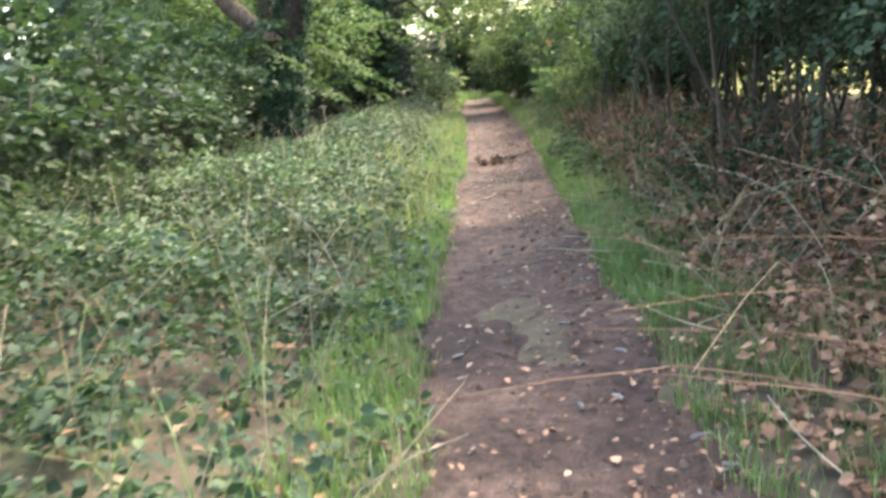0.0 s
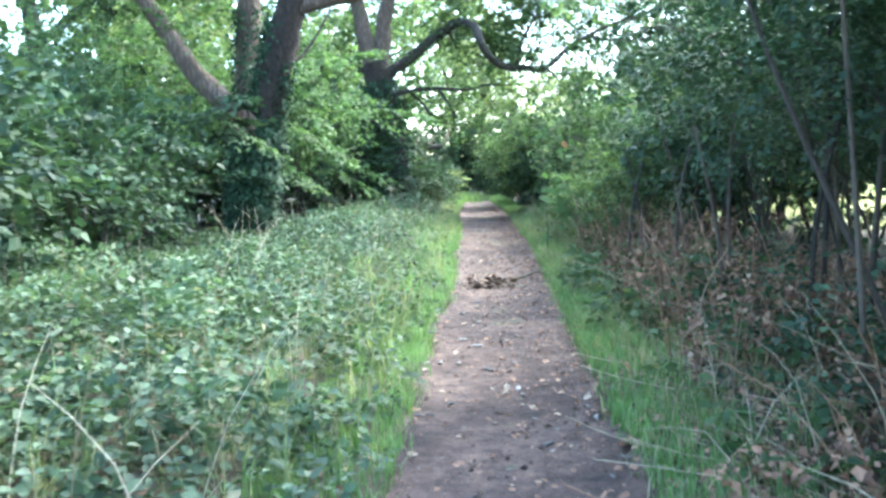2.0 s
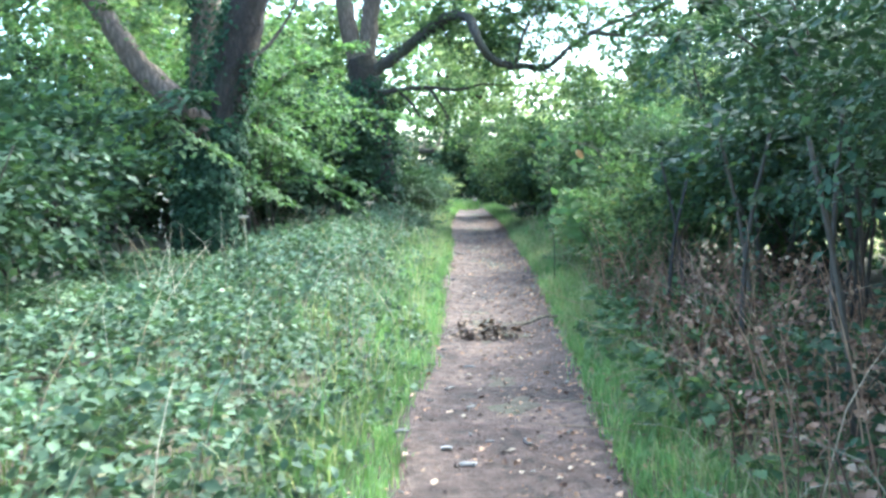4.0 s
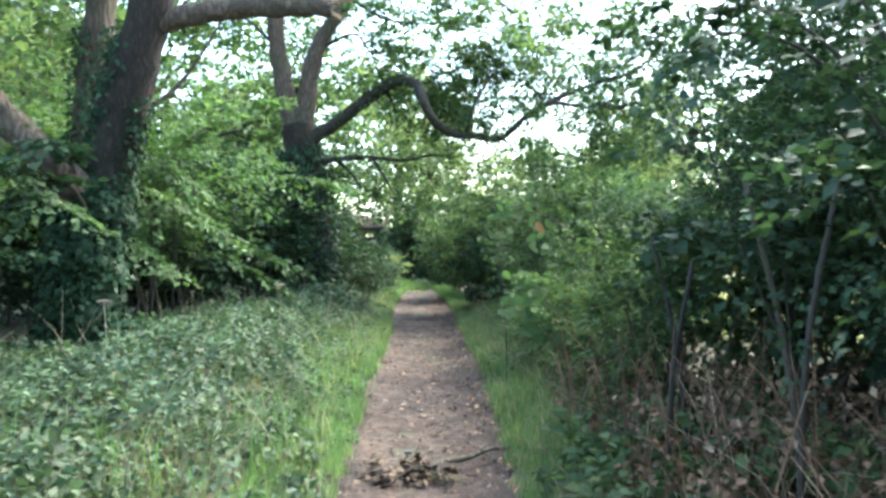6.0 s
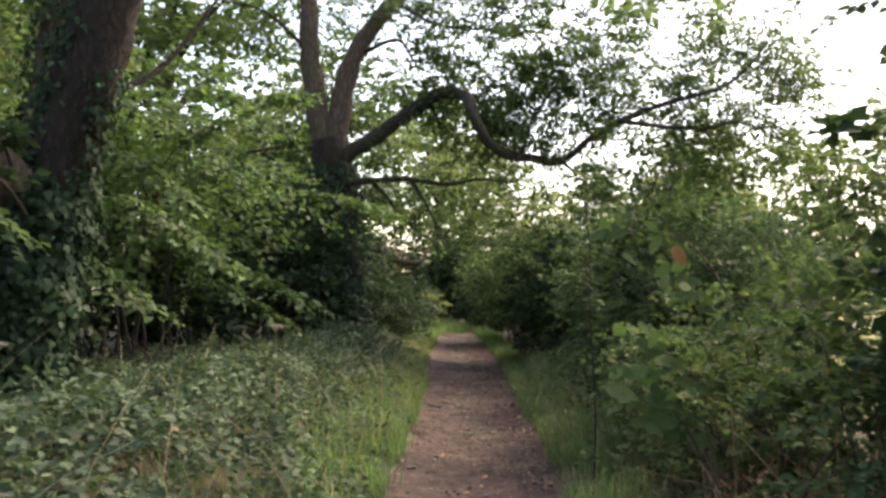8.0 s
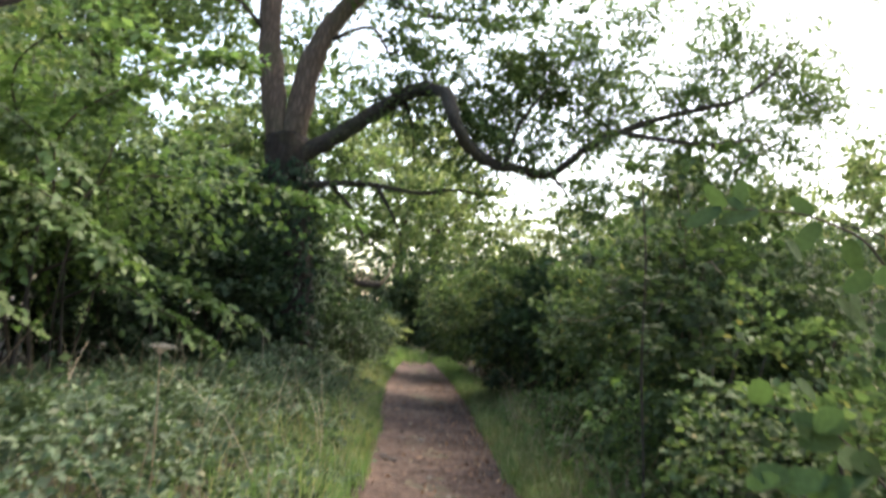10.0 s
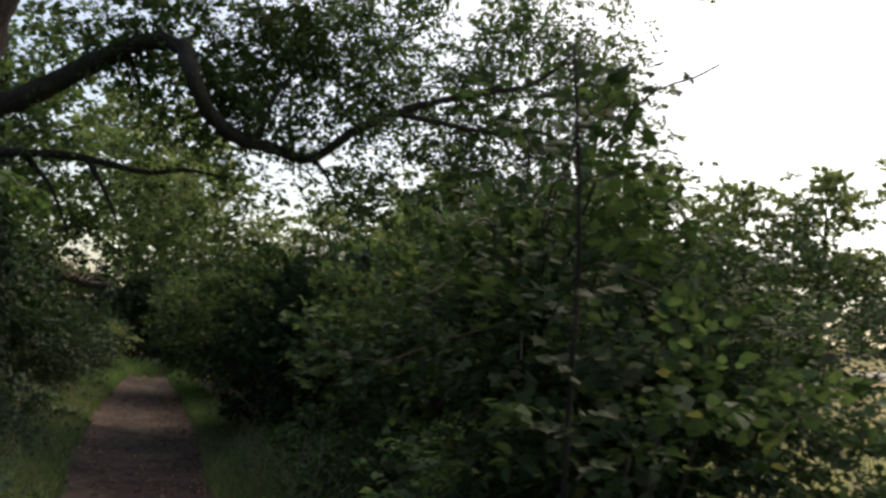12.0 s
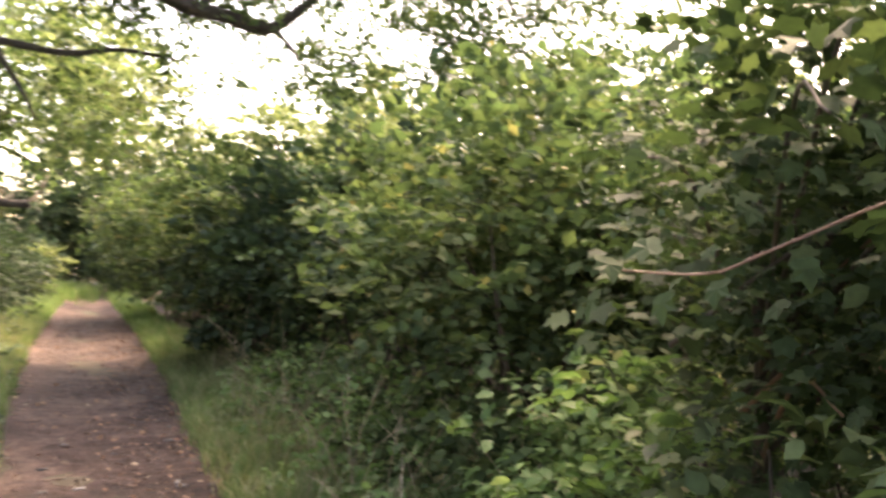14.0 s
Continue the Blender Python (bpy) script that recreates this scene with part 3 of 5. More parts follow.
SUB2 = [[(4.1, 26.2, 4.75), (4.81, 25.6, 4.55), (5.46, 25.6, 4.53), (5.68, 25.6, 4.25)], [(5.46, 25.6, 4.53), (6.0, 25.5, 4.66), (6.62, 25.6, 4.6)],
        [(5.2, 25.5, 5.1), (5.8, 25.5, 5.3), (6.3, 25.4, 5.75), (6.5, 25.4, 6.1)], [(3.1, 26.8, 4.05), (3.3, 26.8, 3.9), (3.5, 26.8, 3.66)], [(0.5, 27.4, 5.25), (0.72, 27.8, 4.9), (0.8, 28.0, 4.4)],
        [(-1.0, 28, 6.3), (-0.2, 27.8, 6.6), (0.2, 27.6, 6.1), (0.5, 27.4, 6.2)], [(-0.3, 28, 7.5), (0.5, 27.5, 6.9), (1.4, 27.2, 6.7), (2.3, 27.0, 6.8)],
        [(-0.6, 27.7, 3.62), (-0.2, 27.5, 3.2), (0.1, 27.3, 2.6)], [(0.2, 27.5, 3.66), (0.5, 27.4, 3.2), (0.7, 27.3, 2.8)],
        [(2.3, 26.5, 4.1), (2.5, 26.4, 4.8), (2.9, 26.2, 5.4)], [(-2.0, 28, 6.3), (-2.9, 27.6, 7.0), (-3.9, 27.2, 7.1)]]
limb("branch", LOW2, 0.07, 0.015, BARK_DARK, arch_tree, B2, rng, 6)
for line in SUB2:
    limb("branch", line, 0.05, 0.012, BARK_DARK, arch_tree, B2, rng, 6)
big("ivy", *joined([ivy_on(rng, [B2, (-1.15, 28, 1.3), (-1.3, 28, 2.8), (-1.48, 28, 3.9)], 0.52, 3500, B2, 0.09)]), LEAF_IVY, arch_tree, label="dark ivy round the trunk")
crown = joined([
    hanging_crown(rng, rel([(0.6, 28.2, 5.6), (1.4, 27.4, 4.9), (2.2, 27.4, 4.6)], B2), 260, (0.45, 0.4, 0.5), 26, 0.085, droop=0.7),
    hanging_crown(rng, rel([(1.6, 27.5, 5.4), (3.0, 27.4, 5.4), (4.4, 27.1, 5.8)], B2), 460, (0.85, 0.5, 0.65), 28, 0.075),
    hanging_crown(rng, rel([(3.8, 27.0, 5.1), (5.4, 26.4, 5.4), (6.8, 25.6, 5.2)], B2), 600, (0.75, 0.55, 0.75), 28, 0.07),
    hanging_crown(rng, rel([(4.6, 26.6, 6.2), (6.0, 26.2, 6.3), (7.4, 25.8, 5.4)], B2), 260, (0.45, 0.4, 0.35), 28, 0.07),
    hanging_crown(rng, rel([(4.2, 26.5, 4.0), (5.4, 26, 3.9), (6.9, 25.4, 4.3)], B2), 360, (0.6, 0.5, 0.5), 26, 0.075, droop=0.9),
    hanging_crown(rng, rel([(-0.8, 28.4, 3.5), (0.6, 28.2, 3.3), (2.2, 28.0, 3.3)], B2), 240, (0.3, 0.5, 0.35), 24, 0.085, droop=1.0),
    hanging_crown(rng, rel([(0.0, 27.6, 7.0), (1.6, 27.2, 6.6), (3.2, 26.8, 6.9)], B2), 460, (0.8, 0.7, 0.7), 26, 0.09),
    hanging_crown(rng, rel([(0.4, 29.3, 8.3), (1.2, 29.2, 9.6), (1.4, 29, 11.4)], B2), 320, (1.3, 0.8, 0.9), 26, 0.095),
    hanging_crown(rng, rel([(-2.4, 29.4, 6.2), (-2.4, 29.4, 8), (-2.4, 29.2, 11.8)], B2), 340, (1.4, 0.7, 1.0), 26, 0.095)])
big("crown", *crown, LEAF_OAK, arch_tree, label="loose curtain of small leaves")


# ---- trees and shrubs built once and set out again ----
def tree(seed, tall, wide, leaf, twigs, count, size, name="tree", label="", bark=BARK, clear=0.25):
    rng = np.random.default_rng(seed)
    ob = thing(name, 0, 0, 0, label, "tree")
    lean = rng.standard_normal(2) * 0.25
    top = (lean[0], lean[1], tall * 0.62)
    big("trunk", *tube([(0, 0, -0.2), (lean[0] * 0.2, lean[1] * 0.3, tall * 0.25), top, (lean[0] * 1.5, lean[1], tall * 0.9)], 0.035 * tall * 0.8, 0.03, 9, 5, rng=rng, flare=0.12), bark, ob, True)
    lobes = [(lean[0], lean[1], tall * 0.82, wide * 0.6, wide * 0.6, tall * 0.18)]
    for k in range(7):
        a = k * 2.4 + rng.random()
        z0, z1 = tall * (clear + 0.06 * k), tall * (clear + 0.12 + 0.075 * k)
        r = wide * (0.95 - 0.07 * k)
        e = (r * math.cos(a), r * math.sin(a), z1)
        big("limb", *tube([(lean[0] * 0.4, lean[1] * 0.4, z0), (e[0] * 0.5, e[1] * 0.5, (z0 + z1) / 2 + 0.3), e], 0.012 * tall, 0.02, 6, 4, rng=rng), bark, ob, True)
        lobes.append((e[0] * 0.85, e[1] * 0.85, z1, wide * 0.5, wide * 0.5, tall * 0.13))
    c, w = in_lobes(rng, lobes, twigs, 0.3)
    big("crown", *sprays(rng, c, w, 0.09 * tall * (0.6 + 0.8 * rng.random(twigs)), count, size, KITE, 0.35), leaf, ob)
    return ob


def shrub(seed, lobes, stems, leaf, twigs, count, size, name="shrub", label="", shape=KITE, length=0.38, droop=0.3, inner=0.4, rise=0.25, thick=0.022, category="shrub"):
    """Stems from the ground into some lobes of leafy twigs."""
    rng = np.random.default_rng(seed)
    ob = thing(name, 0, 0, 0, label, category)
    for k in range(stems):
        l = lobes[k % len(lobes)]
        foot = (l[0] * 0.45 + 0.3 * rng.standard_normal(), l[1] * 0.6 + 0.3 * rng.standard_normal(), -0.15)
        end = (l[0] + 0.3 * l[3] * rng.standard_normal(), l[1] + 0.3 * l[4] * rng.standard_normal(), l[2] + 0.5 * l[5] * rng.random())
        mid = ((foot[0] + end[0]) / 2 + 0.12 * rng.standard_normal(), (foot[1] + end[1]) / 2 + 0.12 * rng.standard_normal(), end[2] * 0.5)
        big("stem", *tube([foot, mid, end], thick * (0.6 + rng.random()), 0.006, 6, 4, rng=rng), STEM, ob, True)
    c, w = in_lobes(rng, lobes, twigs, inner, rise)
    c[:, 2] = np.maximum(c[:, 2], 0.12)
    big("foliage", *sprays(rng, c, w, length * (0.6 + 0.8 * rng.random(twigs)), count, size, shape, droop), leaf, ob)
    return ob


def placed(ob, x, y, turn=0.0, scale=1.0, sink=0.0):
    """Stand a thing on the ground."""
    ob.matrix_basis = pose(x, y, float(height(x, y)) - sink, 0, 0, turn) @ Matrix.Scale(scale, 4)
    return ob


def again(ob, spots, group):
    """Copies of a thing on the ground at (x, y, turn, scale)."""
    ob["group"] = group
    for x, y, turn, scale in spots:
        c = copy_thing(ob, Matrix())
        c.matrix_basis = pose(x, y, float(height(x, y)), 0, 0, turn) @ Matrix.Scale(scale, 4)


# woods behind and beyond
wood_a = tree(31, 11, 3.6, LEAF_OAK, 380, 24, 0.22, "woodland_tree", "tall leafy woodland tree with a spreading crown")
wood_b = tree(32, 9, 3.0, LEAF_SUNLIT, 380, 24, 0.21, "woodland_tree", "pale green sunlit woodland tree")
placed(wood_a, -6.5, 33.0, 200)
again(wood_a, [(-3.0, 41.0, 130, 0.9), (-12, 38, 10, 1.0), (-4, -10, 90, 1.0), (-8.6, 22.5, 60, 1.0)], "woodland trees")
placed(wood_b, -5.5, 44.0)
again(wood_b, [(3.0, 52, 190, 1.0), (-6.5, 25.5, 30, 0.7), (6.5, 55, 300, 0.75), (6.8, 40, 80, 0.58), (9.6, 42, 200, 0.62), (12.5, 45, 320, 0.66), (-7, 53, 10, 1.1), (1.2, 60, 10, 1.5)], "sunlit woodland trees")
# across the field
field_tree = tree(33, 12.5, 5.2, LEAF_SUNLIT, 480, 28, 0.4, "hedgerow_tree", "rounded hedgerow tree beyond the field, leaves coloured pale as if sunlit", clear=-0.02)
placed(field_tree, 47, 62)
again(field_tree, [(42, 66, 40, 0.95), (36, 70, 100, 1.1), (30, 75, 160, 0.95), (53, 57, 220, 1.15), (24, 80, 20, 1.1)], "hedgerow trees")

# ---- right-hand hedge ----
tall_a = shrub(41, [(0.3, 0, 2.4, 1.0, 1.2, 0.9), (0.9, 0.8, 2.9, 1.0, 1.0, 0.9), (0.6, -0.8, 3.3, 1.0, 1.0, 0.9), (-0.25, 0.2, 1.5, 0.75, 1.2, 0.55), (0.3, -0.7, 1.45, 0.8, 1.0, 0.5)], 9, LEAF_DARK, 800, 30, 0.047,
               "hawthorn", "tall dark green hawthorn with bare lower stems", thick=0.013, category="shrub")
placed(tall_a, 2.7, 5.0)
again(tall_a, [(2.75, 7.2, 130, 1.0), (3.25, 9.3, 250, 1.0), (3.5, 2.6, 60, 1.05), (3.15, 11.4, 20, 0.9), (4.4, 6.4, 190, 1.1), (4.6, 9.6, 30, 1.1), (4.5, 14.9, 300, 1.05), (3.5, 6.2, 75, 1.2), (3.6, 8.4, 215, 1.22), (3.5, 12.7, 140, 0.78), (2.95, 17.65, 60, 0.46), (3.3, 18.6, 200, 0.5)], "hawthorns")
low_a = shrub(42, [(0.05, 0, 1.05, 0.75, 0.9, 0.65), (0.5, 0.6, 1.3, 0.8, 0.8, 0.65), (0.6, -0.6, 1.35, 0.8, 0.8, 0.6), (1.2, 0, 1.1, 0.8, 1.0, 0.85)], 10, LEAF_HEDGE, 520, 24, 0.072,
              "hedge_shrub", "mixed green hedge shrub leaning towards the path")
placed(low_a, 3.3, 14.0)
again(low_a, [(4.15, 21.2, 200, 1.0), (3.75, 23.0, 310, 1.05), (3.85, 24.8, 40, 1.1), (3.8, 28.4, 230, 1.2), (3.8, 30.8, 20, 1.25), (3.9, 33.2, 120, 1.3), (3.8, 36.0, 270, 1.3), (3.8, 38.8, 10, 1.35),
              (4.6, 20.2, 80, 1.0), (4.8, 26.3, 10, 1.25)], "hedge shrubs")
bush = shrub(43, [(0, 0, 0.9, 0.9, 0.8, 0.8), (0.4, 0.5, 1.3, 0.8, 0.8, 0.6), (-0.2, -0.4, 1.2, 0.7, 0.7, 0.6)], 8, LEAF_DARK, 240, 23, 0.092, "hedge_shrub", "dense dark green shrub in the hedge")
placed(bush, 3.3, 26.4, 40, 1.15)
again(bush, [(4.5, 23.0, 100, 1.2), (4.9, 29.0, 210, 1.3), (5.0, 33.5, 300, 1.4), (5.3, 6.2, 30, 1.1), (5.4, 10.4, 70, 1.15), (5.4, 8.4, 220, 1.2), (5.3, 12.6, 170, 1.0), (4.5, 4.4, 120, 1.1), (4.6, 8.0, 270, 1.15), 
             (3.9, 13.2, 100, 1.1), (-3.9, 4.8, 10, 1.1), (-4.0, 7.4, 130, 1.05), (-4.0, 9.9, 250, 1.15), (-3.9, 12.6, 70, 1.05), (-4.2, 15.4, 190, 1.15), (-4.9, 2.0, 310, 1.2), (-0.3, 31.2, 50, 0.8), (-0.3, 34.0, 150, 0.8), (-0.2, 36.8, 250, 0.85), (0.0, 39.6, 350, 0.85), (2.9, 15.9, 30, 0.36), (3.1, 42.0, 30, 0.75), (3.3, 45.0, 120, 0.85), (-7.6, 10, 30, 1.3), (-7.8, 14, 130, 1.3), (-7.4, 19, 230, 1.3), (-6.6, 22.5, 330, 1.3)], "dark hedge shrubs")
near_bush = shrub(47, [(0, 0, 0.9, 0.85, 0.8, 0.75), (0.4, 0.4, 1.25, 0.75, 0.75, 0.5), (-0.1, -0.4, 1.15, 0.7, 0.7, 0.5)], 10, LEAF_HEDGE, 310, 24, 0.058, "hedge_shrub", "green hedge shrub with small leaves beside the path", OVAL, 0.3)
placed(near_bush, 2.75, 17.6, 0, 0.9)
again(near_bush, [(2.6, 14.0, 40, 0.85), (2.4, 15.65, 200, 0.72), (3.55, 17.1, 90, 0.46)], "small-leaved hedge shrubs")

# ---- left-hand thicket ----
again(tall_a, [(-5.3, 8.5, 170, 0.7), (-5.4, 11.6, 280, 0.72), (-5.6, 14.6, 40, 0.75), (-5.2, 5.6, 100, 0.65), (-6.2, 18.3, 200, 0.8)], "hawthorns")
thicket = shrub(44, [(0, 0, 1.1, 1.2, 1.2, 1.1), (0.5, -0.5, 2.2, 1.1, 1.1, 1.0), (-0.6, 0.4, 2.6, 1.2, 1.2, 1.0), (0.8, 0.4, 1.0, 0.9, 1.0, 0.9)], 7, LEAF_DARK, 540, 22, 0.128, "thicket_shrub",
                "dense dark evergreen thicket beside the trunk", thick=0.03)
placed(thicket, -2.7, 27.0)
again(thicket, [(-3.6, 24.9, 90, 0.95), (-2.0, 30.8, 200, 0.9), (-2.1, 33.5, 300, 0.85), (-2.2, 36.5, 40, 0.85), (-2.4, 39.5, 150, 0.85), (-4.4, 29.6, 10, 1.1), (-6.2, 24.5, 10, 1.0), (-6.8, 20.2, 150, 0.9), (1.5, 48.0, 70, 1.1), (4.2, 45.5, 160, 1.15)], "thicket shrubs")
sunlit = shrub(48, [(0, 0, 0.8, 0.8, 0.8, 0.7), (0.5, 0.3, 1.3, 0.7, 0.7, 0.5), (-0.4, 0.2, 1.2, 0.7, 0.7, 0.5)], 7, LEAF_SUNLIT, 240, 20, 0.1, "sunlit_shrub", "pale yellow-green sunlit shrub at the bend of the path", droop=0.4)
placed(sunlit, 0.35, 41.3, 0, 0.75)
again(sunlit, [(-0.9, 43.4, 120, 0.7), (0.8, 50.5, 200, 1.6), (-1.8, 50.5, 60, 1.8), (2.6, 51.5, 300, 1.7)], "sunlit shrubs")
hazel = shrub(45, [(-0.5, -0.2, 3.7, 1.2, 1.3, 0.6), (0.4, -0.2, 2.7, 1.2, 1.0, 0.3), (-0.7, -0.4, 2.2, 1.2, 1.1, 0.35)], 9, LEAF_HAZEL, 150, 44, 0.1,
              "hazel", "hazel with layered light green sprays of leaves", length=1.0, droop=0.3, rise=-0.1, inner=0.2, thick=0.022)
placed(hazel, -3.0, 22.3)
again(hazel, [(-5.6, 20.6, 40, 1.0), (-4.6, 23.2, 170, 0.85)], "hazels")


def leafy_branch(parent, line, base, rng, twigs, count, size, leaf, length=0.45, r0=0.018, droop=0.25):
    """A bough with flat sprays of leaves to both sides."""
    big("branch", *tube(rel(line, base), r0, 0.004, 6, 5, rng=rng), STEM, parent, True)
    p = smoothed(rel(line, base), 12)
    d = np.gradient(p, axis=0)
    k = rng.integers(len(p) // 6, len(p), twigs)
    way = d[k] / np.linalg.norm(d[k], axis=1)[:, None]
    side = np.cross(way, (0, 0, 1.0)) * rng.choice([-1.0, 1.0], twigs)[:, None]
    w = way * 0.8 + side * rng.random(twigs)[:, None] * 1.1 + rng.standard_normal((twigs, 3)) * np.array((0.15, 0.15, 0.06))
    big("spray", *sprays(rng, p[k], w, length * (0.5 + 0.7 * rng.random(twigs)), count, size, OVAL, droop, 0.35, 0.25, 0.03), leaf, parent)


rng = np.random.default_rng(46)
HB = np.array((-3.0, 22.3, float(height(-3.0, 22.3))))
leafy_branch(hazel, [(-3.3, 22.2, 1.5), (-2.6, 22.0, 1.75), (-1.7, 21.9, 1.55), (-1.05, 21.9, 1.25)], HB, rng, 42, 13, 0.09, LEAF_HAZEL)
leafy_branch(hazel, [(-3.0, 22.0, 1.2), (-2.3, 21.6, 1.45), (-1.7, 21.5, 1.2), (-1.25, 21.5, 0.95)], HB, rng, 26, 12, 0.085, LEAF_HAZEL)
leafy_branch(hazel, [(-3.1, 21.9, 2.2), (-2.77, 21.0, 2.88), (-2.18, 21.0, 3.4), (-1.66, 21.0, 3.66), (-1.3, 21.0, 3.78)], HB, rng, 46, 13, 0.09, LEAF_HAZEL, 0.5)
leafy_branch(hazel, [(-3.0, 22.3, 2.3), (-2.71, 22.5, 2.67), (-1.76, 22.5, 2.75), (-0.92, 22.5, 2.75), (-0.2, 22.5, 2.6)], HB, rng, 46, 13, 0.09, LEAF_HAZEL, 0.5)
leafy_branch(hazel, [(-3.2, 22.0, 2.4), (-3.2, 20.8, 3.2), (-2.6, 20.0, 3.5), (-1.8, 19.6, 3.5)], HB, rng, 40, 13, 0.09, LEAF_HAZEL, 0.5)
leafy_branch(oak, [(-3.3, 18.0, 2.2), (-3.3, 17.0, 2.35), (-3.0, 16.6, 2.1), (-2.6, 16.4, 1.85)], B1, rng, 26, 12, 0.085, LEAF_OAK)

leafy_branch(hazel, [(-3.8, 20.5, 2.0), (-3.0, 19.9, 2.35), (-2.3, 19.6, 2.1), (-1.7, 19.5, 1.75)], HB, rng, 40, 13, 0.085, LEAF_HAZEL, 0.5)
leafy_branch(hazel, [(-4.2, 19.8, 1.6), (-3.4, 19.2, 1.85), (-2.8, 18.9, 1.6), (-2.3, 18.8, 1.3)], HB, rng, 34, 13, 0.085, LEAF_HAZEL, 0.5)
leafy_branch(hazel, [(-4.6, 20.6, 2.4), (-3.6, 19.8, 2.9), (-2.7, 19.4, 2.75), (-2.1, 19.2, 2.4)], HB, rng, 40, 13, 0.085, LEAF_HAZEL, 0.5)
leafy_branch(oak, [(-3.0, 17.8, 2.2), (-2.95, 17.1, 2.6), (-3.15, 16.7, 2.5), (-3.5, 16.4, 2.2)], B1, rng, 34, 12, 0.1, LEAF_DARK, 0.5)
leafy_branch(oak, [(-2.9, 17.8, 1.9), (-2.95, 17.2, 2.2), (-3.3, 16.8, 2.0), (-3.7, 16.6, 1.7)], B1, rng, 30, 12, 0.1, LEAF_DARK, 0.5)
HT = np.array((3.15, 11.4, float(height(3.15, 11.4))))
overhang = thing("hawthorn", *HT, "hawthorn bough hanging out over the verge", "shrub", "hawthorns")
for line in ([(3.15, 11.4, 0.2), (2.95, 11.3, 1.6), (2.45, 11.4, 2.72), (1.95, 11.55, 2.68), (1.55, 11.65, 2.5)], [(3.15, 11.4, 0.2), (2.9, 11.5, 1.8), (2.5, 11.9, 2.6), (2.1, 12.2, 2.65), (1.8, 12.4, 2.45)],
             [(3.15, 11.4, 0.2), (2.8, 11.2, 1.5), (2.3, 11.2, 2.2), (1.95, 11.3, 2.35), (1.75, 11.3, 2.25)]):
    leafy_branch(overhang, line, HT, rng, 26, 12, 0.055, LEAF_DARK, 0.34, 0.016)

# ---- brambles, grass and dead stalks ----
rng = np.random.default_rng(51)


def along_left(n, y0, y1, d0, d1, power=1.0):
    y = y0 + (y1 - y0) * rng.random(n)
    d = d0 + (d1 - d0) * rng.random(n) ** power
    return left_edge(y) - d, y, d


def along_right(n, y0, y1, d0, d1, power=1.0):
    y = y0 + (y1 - y0) * rng.random(n)
    d = d0 + (d1 - d0) * rng.random(n) ** power
    return right_edge(y) + d, y, d


def bramble_cover(n, y0, y1, count, size, shape):
    x, y, d = along_left(n, y0, y1, 0.15, 4.2, 0.8)
    hump = 0.5 + 0.5 * np.sin(x * 1.7 + np.cos(y * 0.9) * 2) * np.cos(y * 1.1 + 0.6 * x)
    tall = (0.08 + 0.52 * ramped(d, 0.1, 1.4)) * (0.4 + 0.8 * hump) * (1 - 0.65 * ramped(d, 1.5, 2.7) * ramped(y, 9, 13))
    c = np.stack([x, y, height(x, y) + tall * rng.random(n) ** 0.45], 1)
    w = rng.standard_normal((n, 3)) * np.array((1, 1, 0.3)) + np.array((0.3, -0.3, 0.25))
    return sprays(rng, c, w, 0.16 + 0.16 * rng.random(n), count, size, shape, 0.35, 0.6, 0.5, 0.12)


# the thicket's shade on this near stretch is put into the darker leaf colour
stuff("bramble", bramble_cover(1350, -1.0, 5.7, 18, 0.052, OVAL), LEAF_DARK, "low tangle of nettle and bramble leaves, coloured dark for thicket shade", "bramble")
stuff("bramble", bramble_cover(700, 5.3, 7.4, 18, 0.052, OVAL), LEAF_BRAMBLE, "low tangle of green bramble leaves beside the path", "bramble")
stuff("bramble", bramble_cover(6600, 7.0, 26.5, 19, 0.057, KITE), LEAF_BRAMBLE, "low tangle of green bramble leaves under the oak", "bramble")
stuff("bramble", bramble_cover(1700, 26.5, 43.0, 14, 0.095, KITE), LEAF_BRAMBLE, "bramble and weeds at the foot of the thicket", "bramble")


def blades(x, y, tall, width, lean=0.35, lift=0.0):
    """Bent blades of grass, three triangles each."""
    n = len(x)
    a = rng.random(n) * 2 * math.pi
    f = np.stack([np.cos(a), np.sin(a), np.zeros(n)], 1)
    s = np.stack([-np.sin(a), np.cos(a), np.zeros(n)], 1) * (width * (0.6 + 0.8 * rng.random(n)))[:, None]
    base = np.stack([x, y, height(x, y) + lift - 0.01], 1)
    up = np.array((0, 0, 1.0))
    k = lean * (0.3 + rng.random(n))
    m = base + up * (tall * 0.6)[:, None] + f * (tall * k * 0.35)[:, None]
    t = base + up * (tall * (1 - 0.25 * k))[:, None] + f * (tall * k)[:, None]
    v = np.stack([base - s, base + s, m - s * 0.8, m + s * 0.8, t], 1).reshape(-1, 3)
    i = (np.arange(n) * 5)[:, None]
    return v, np.concatenate([i + np.array((0, 1, 3)), i + np.array((0, 3, 2)), i + np.array((2, 3, 4))])


def tufts(place, n, per, y0, y1, d0, d1, power, tall, width, lean=0.5):
    x, y, d = place(n, y0, y1, d0, d1, power)
    keep = rng.random(n) < 0.35 + 0.9 * (0.5 + 0.5 * np.sin(y * 2.3 + d * 5) * np.cos(y * 0.9 + 1.0))
    x, y, n = x[keep], y[keep], int(keep.sum())
    x = np.repeat(x, per) + rng.standard_normal(n * per) * 0.035
    y = np.repeat(y, per) + rng.standard_normal(n * per) * 0.05
    return blades(x, y, tall * (0.5 + 0.8 * rng.random(n * per)), width, lean)


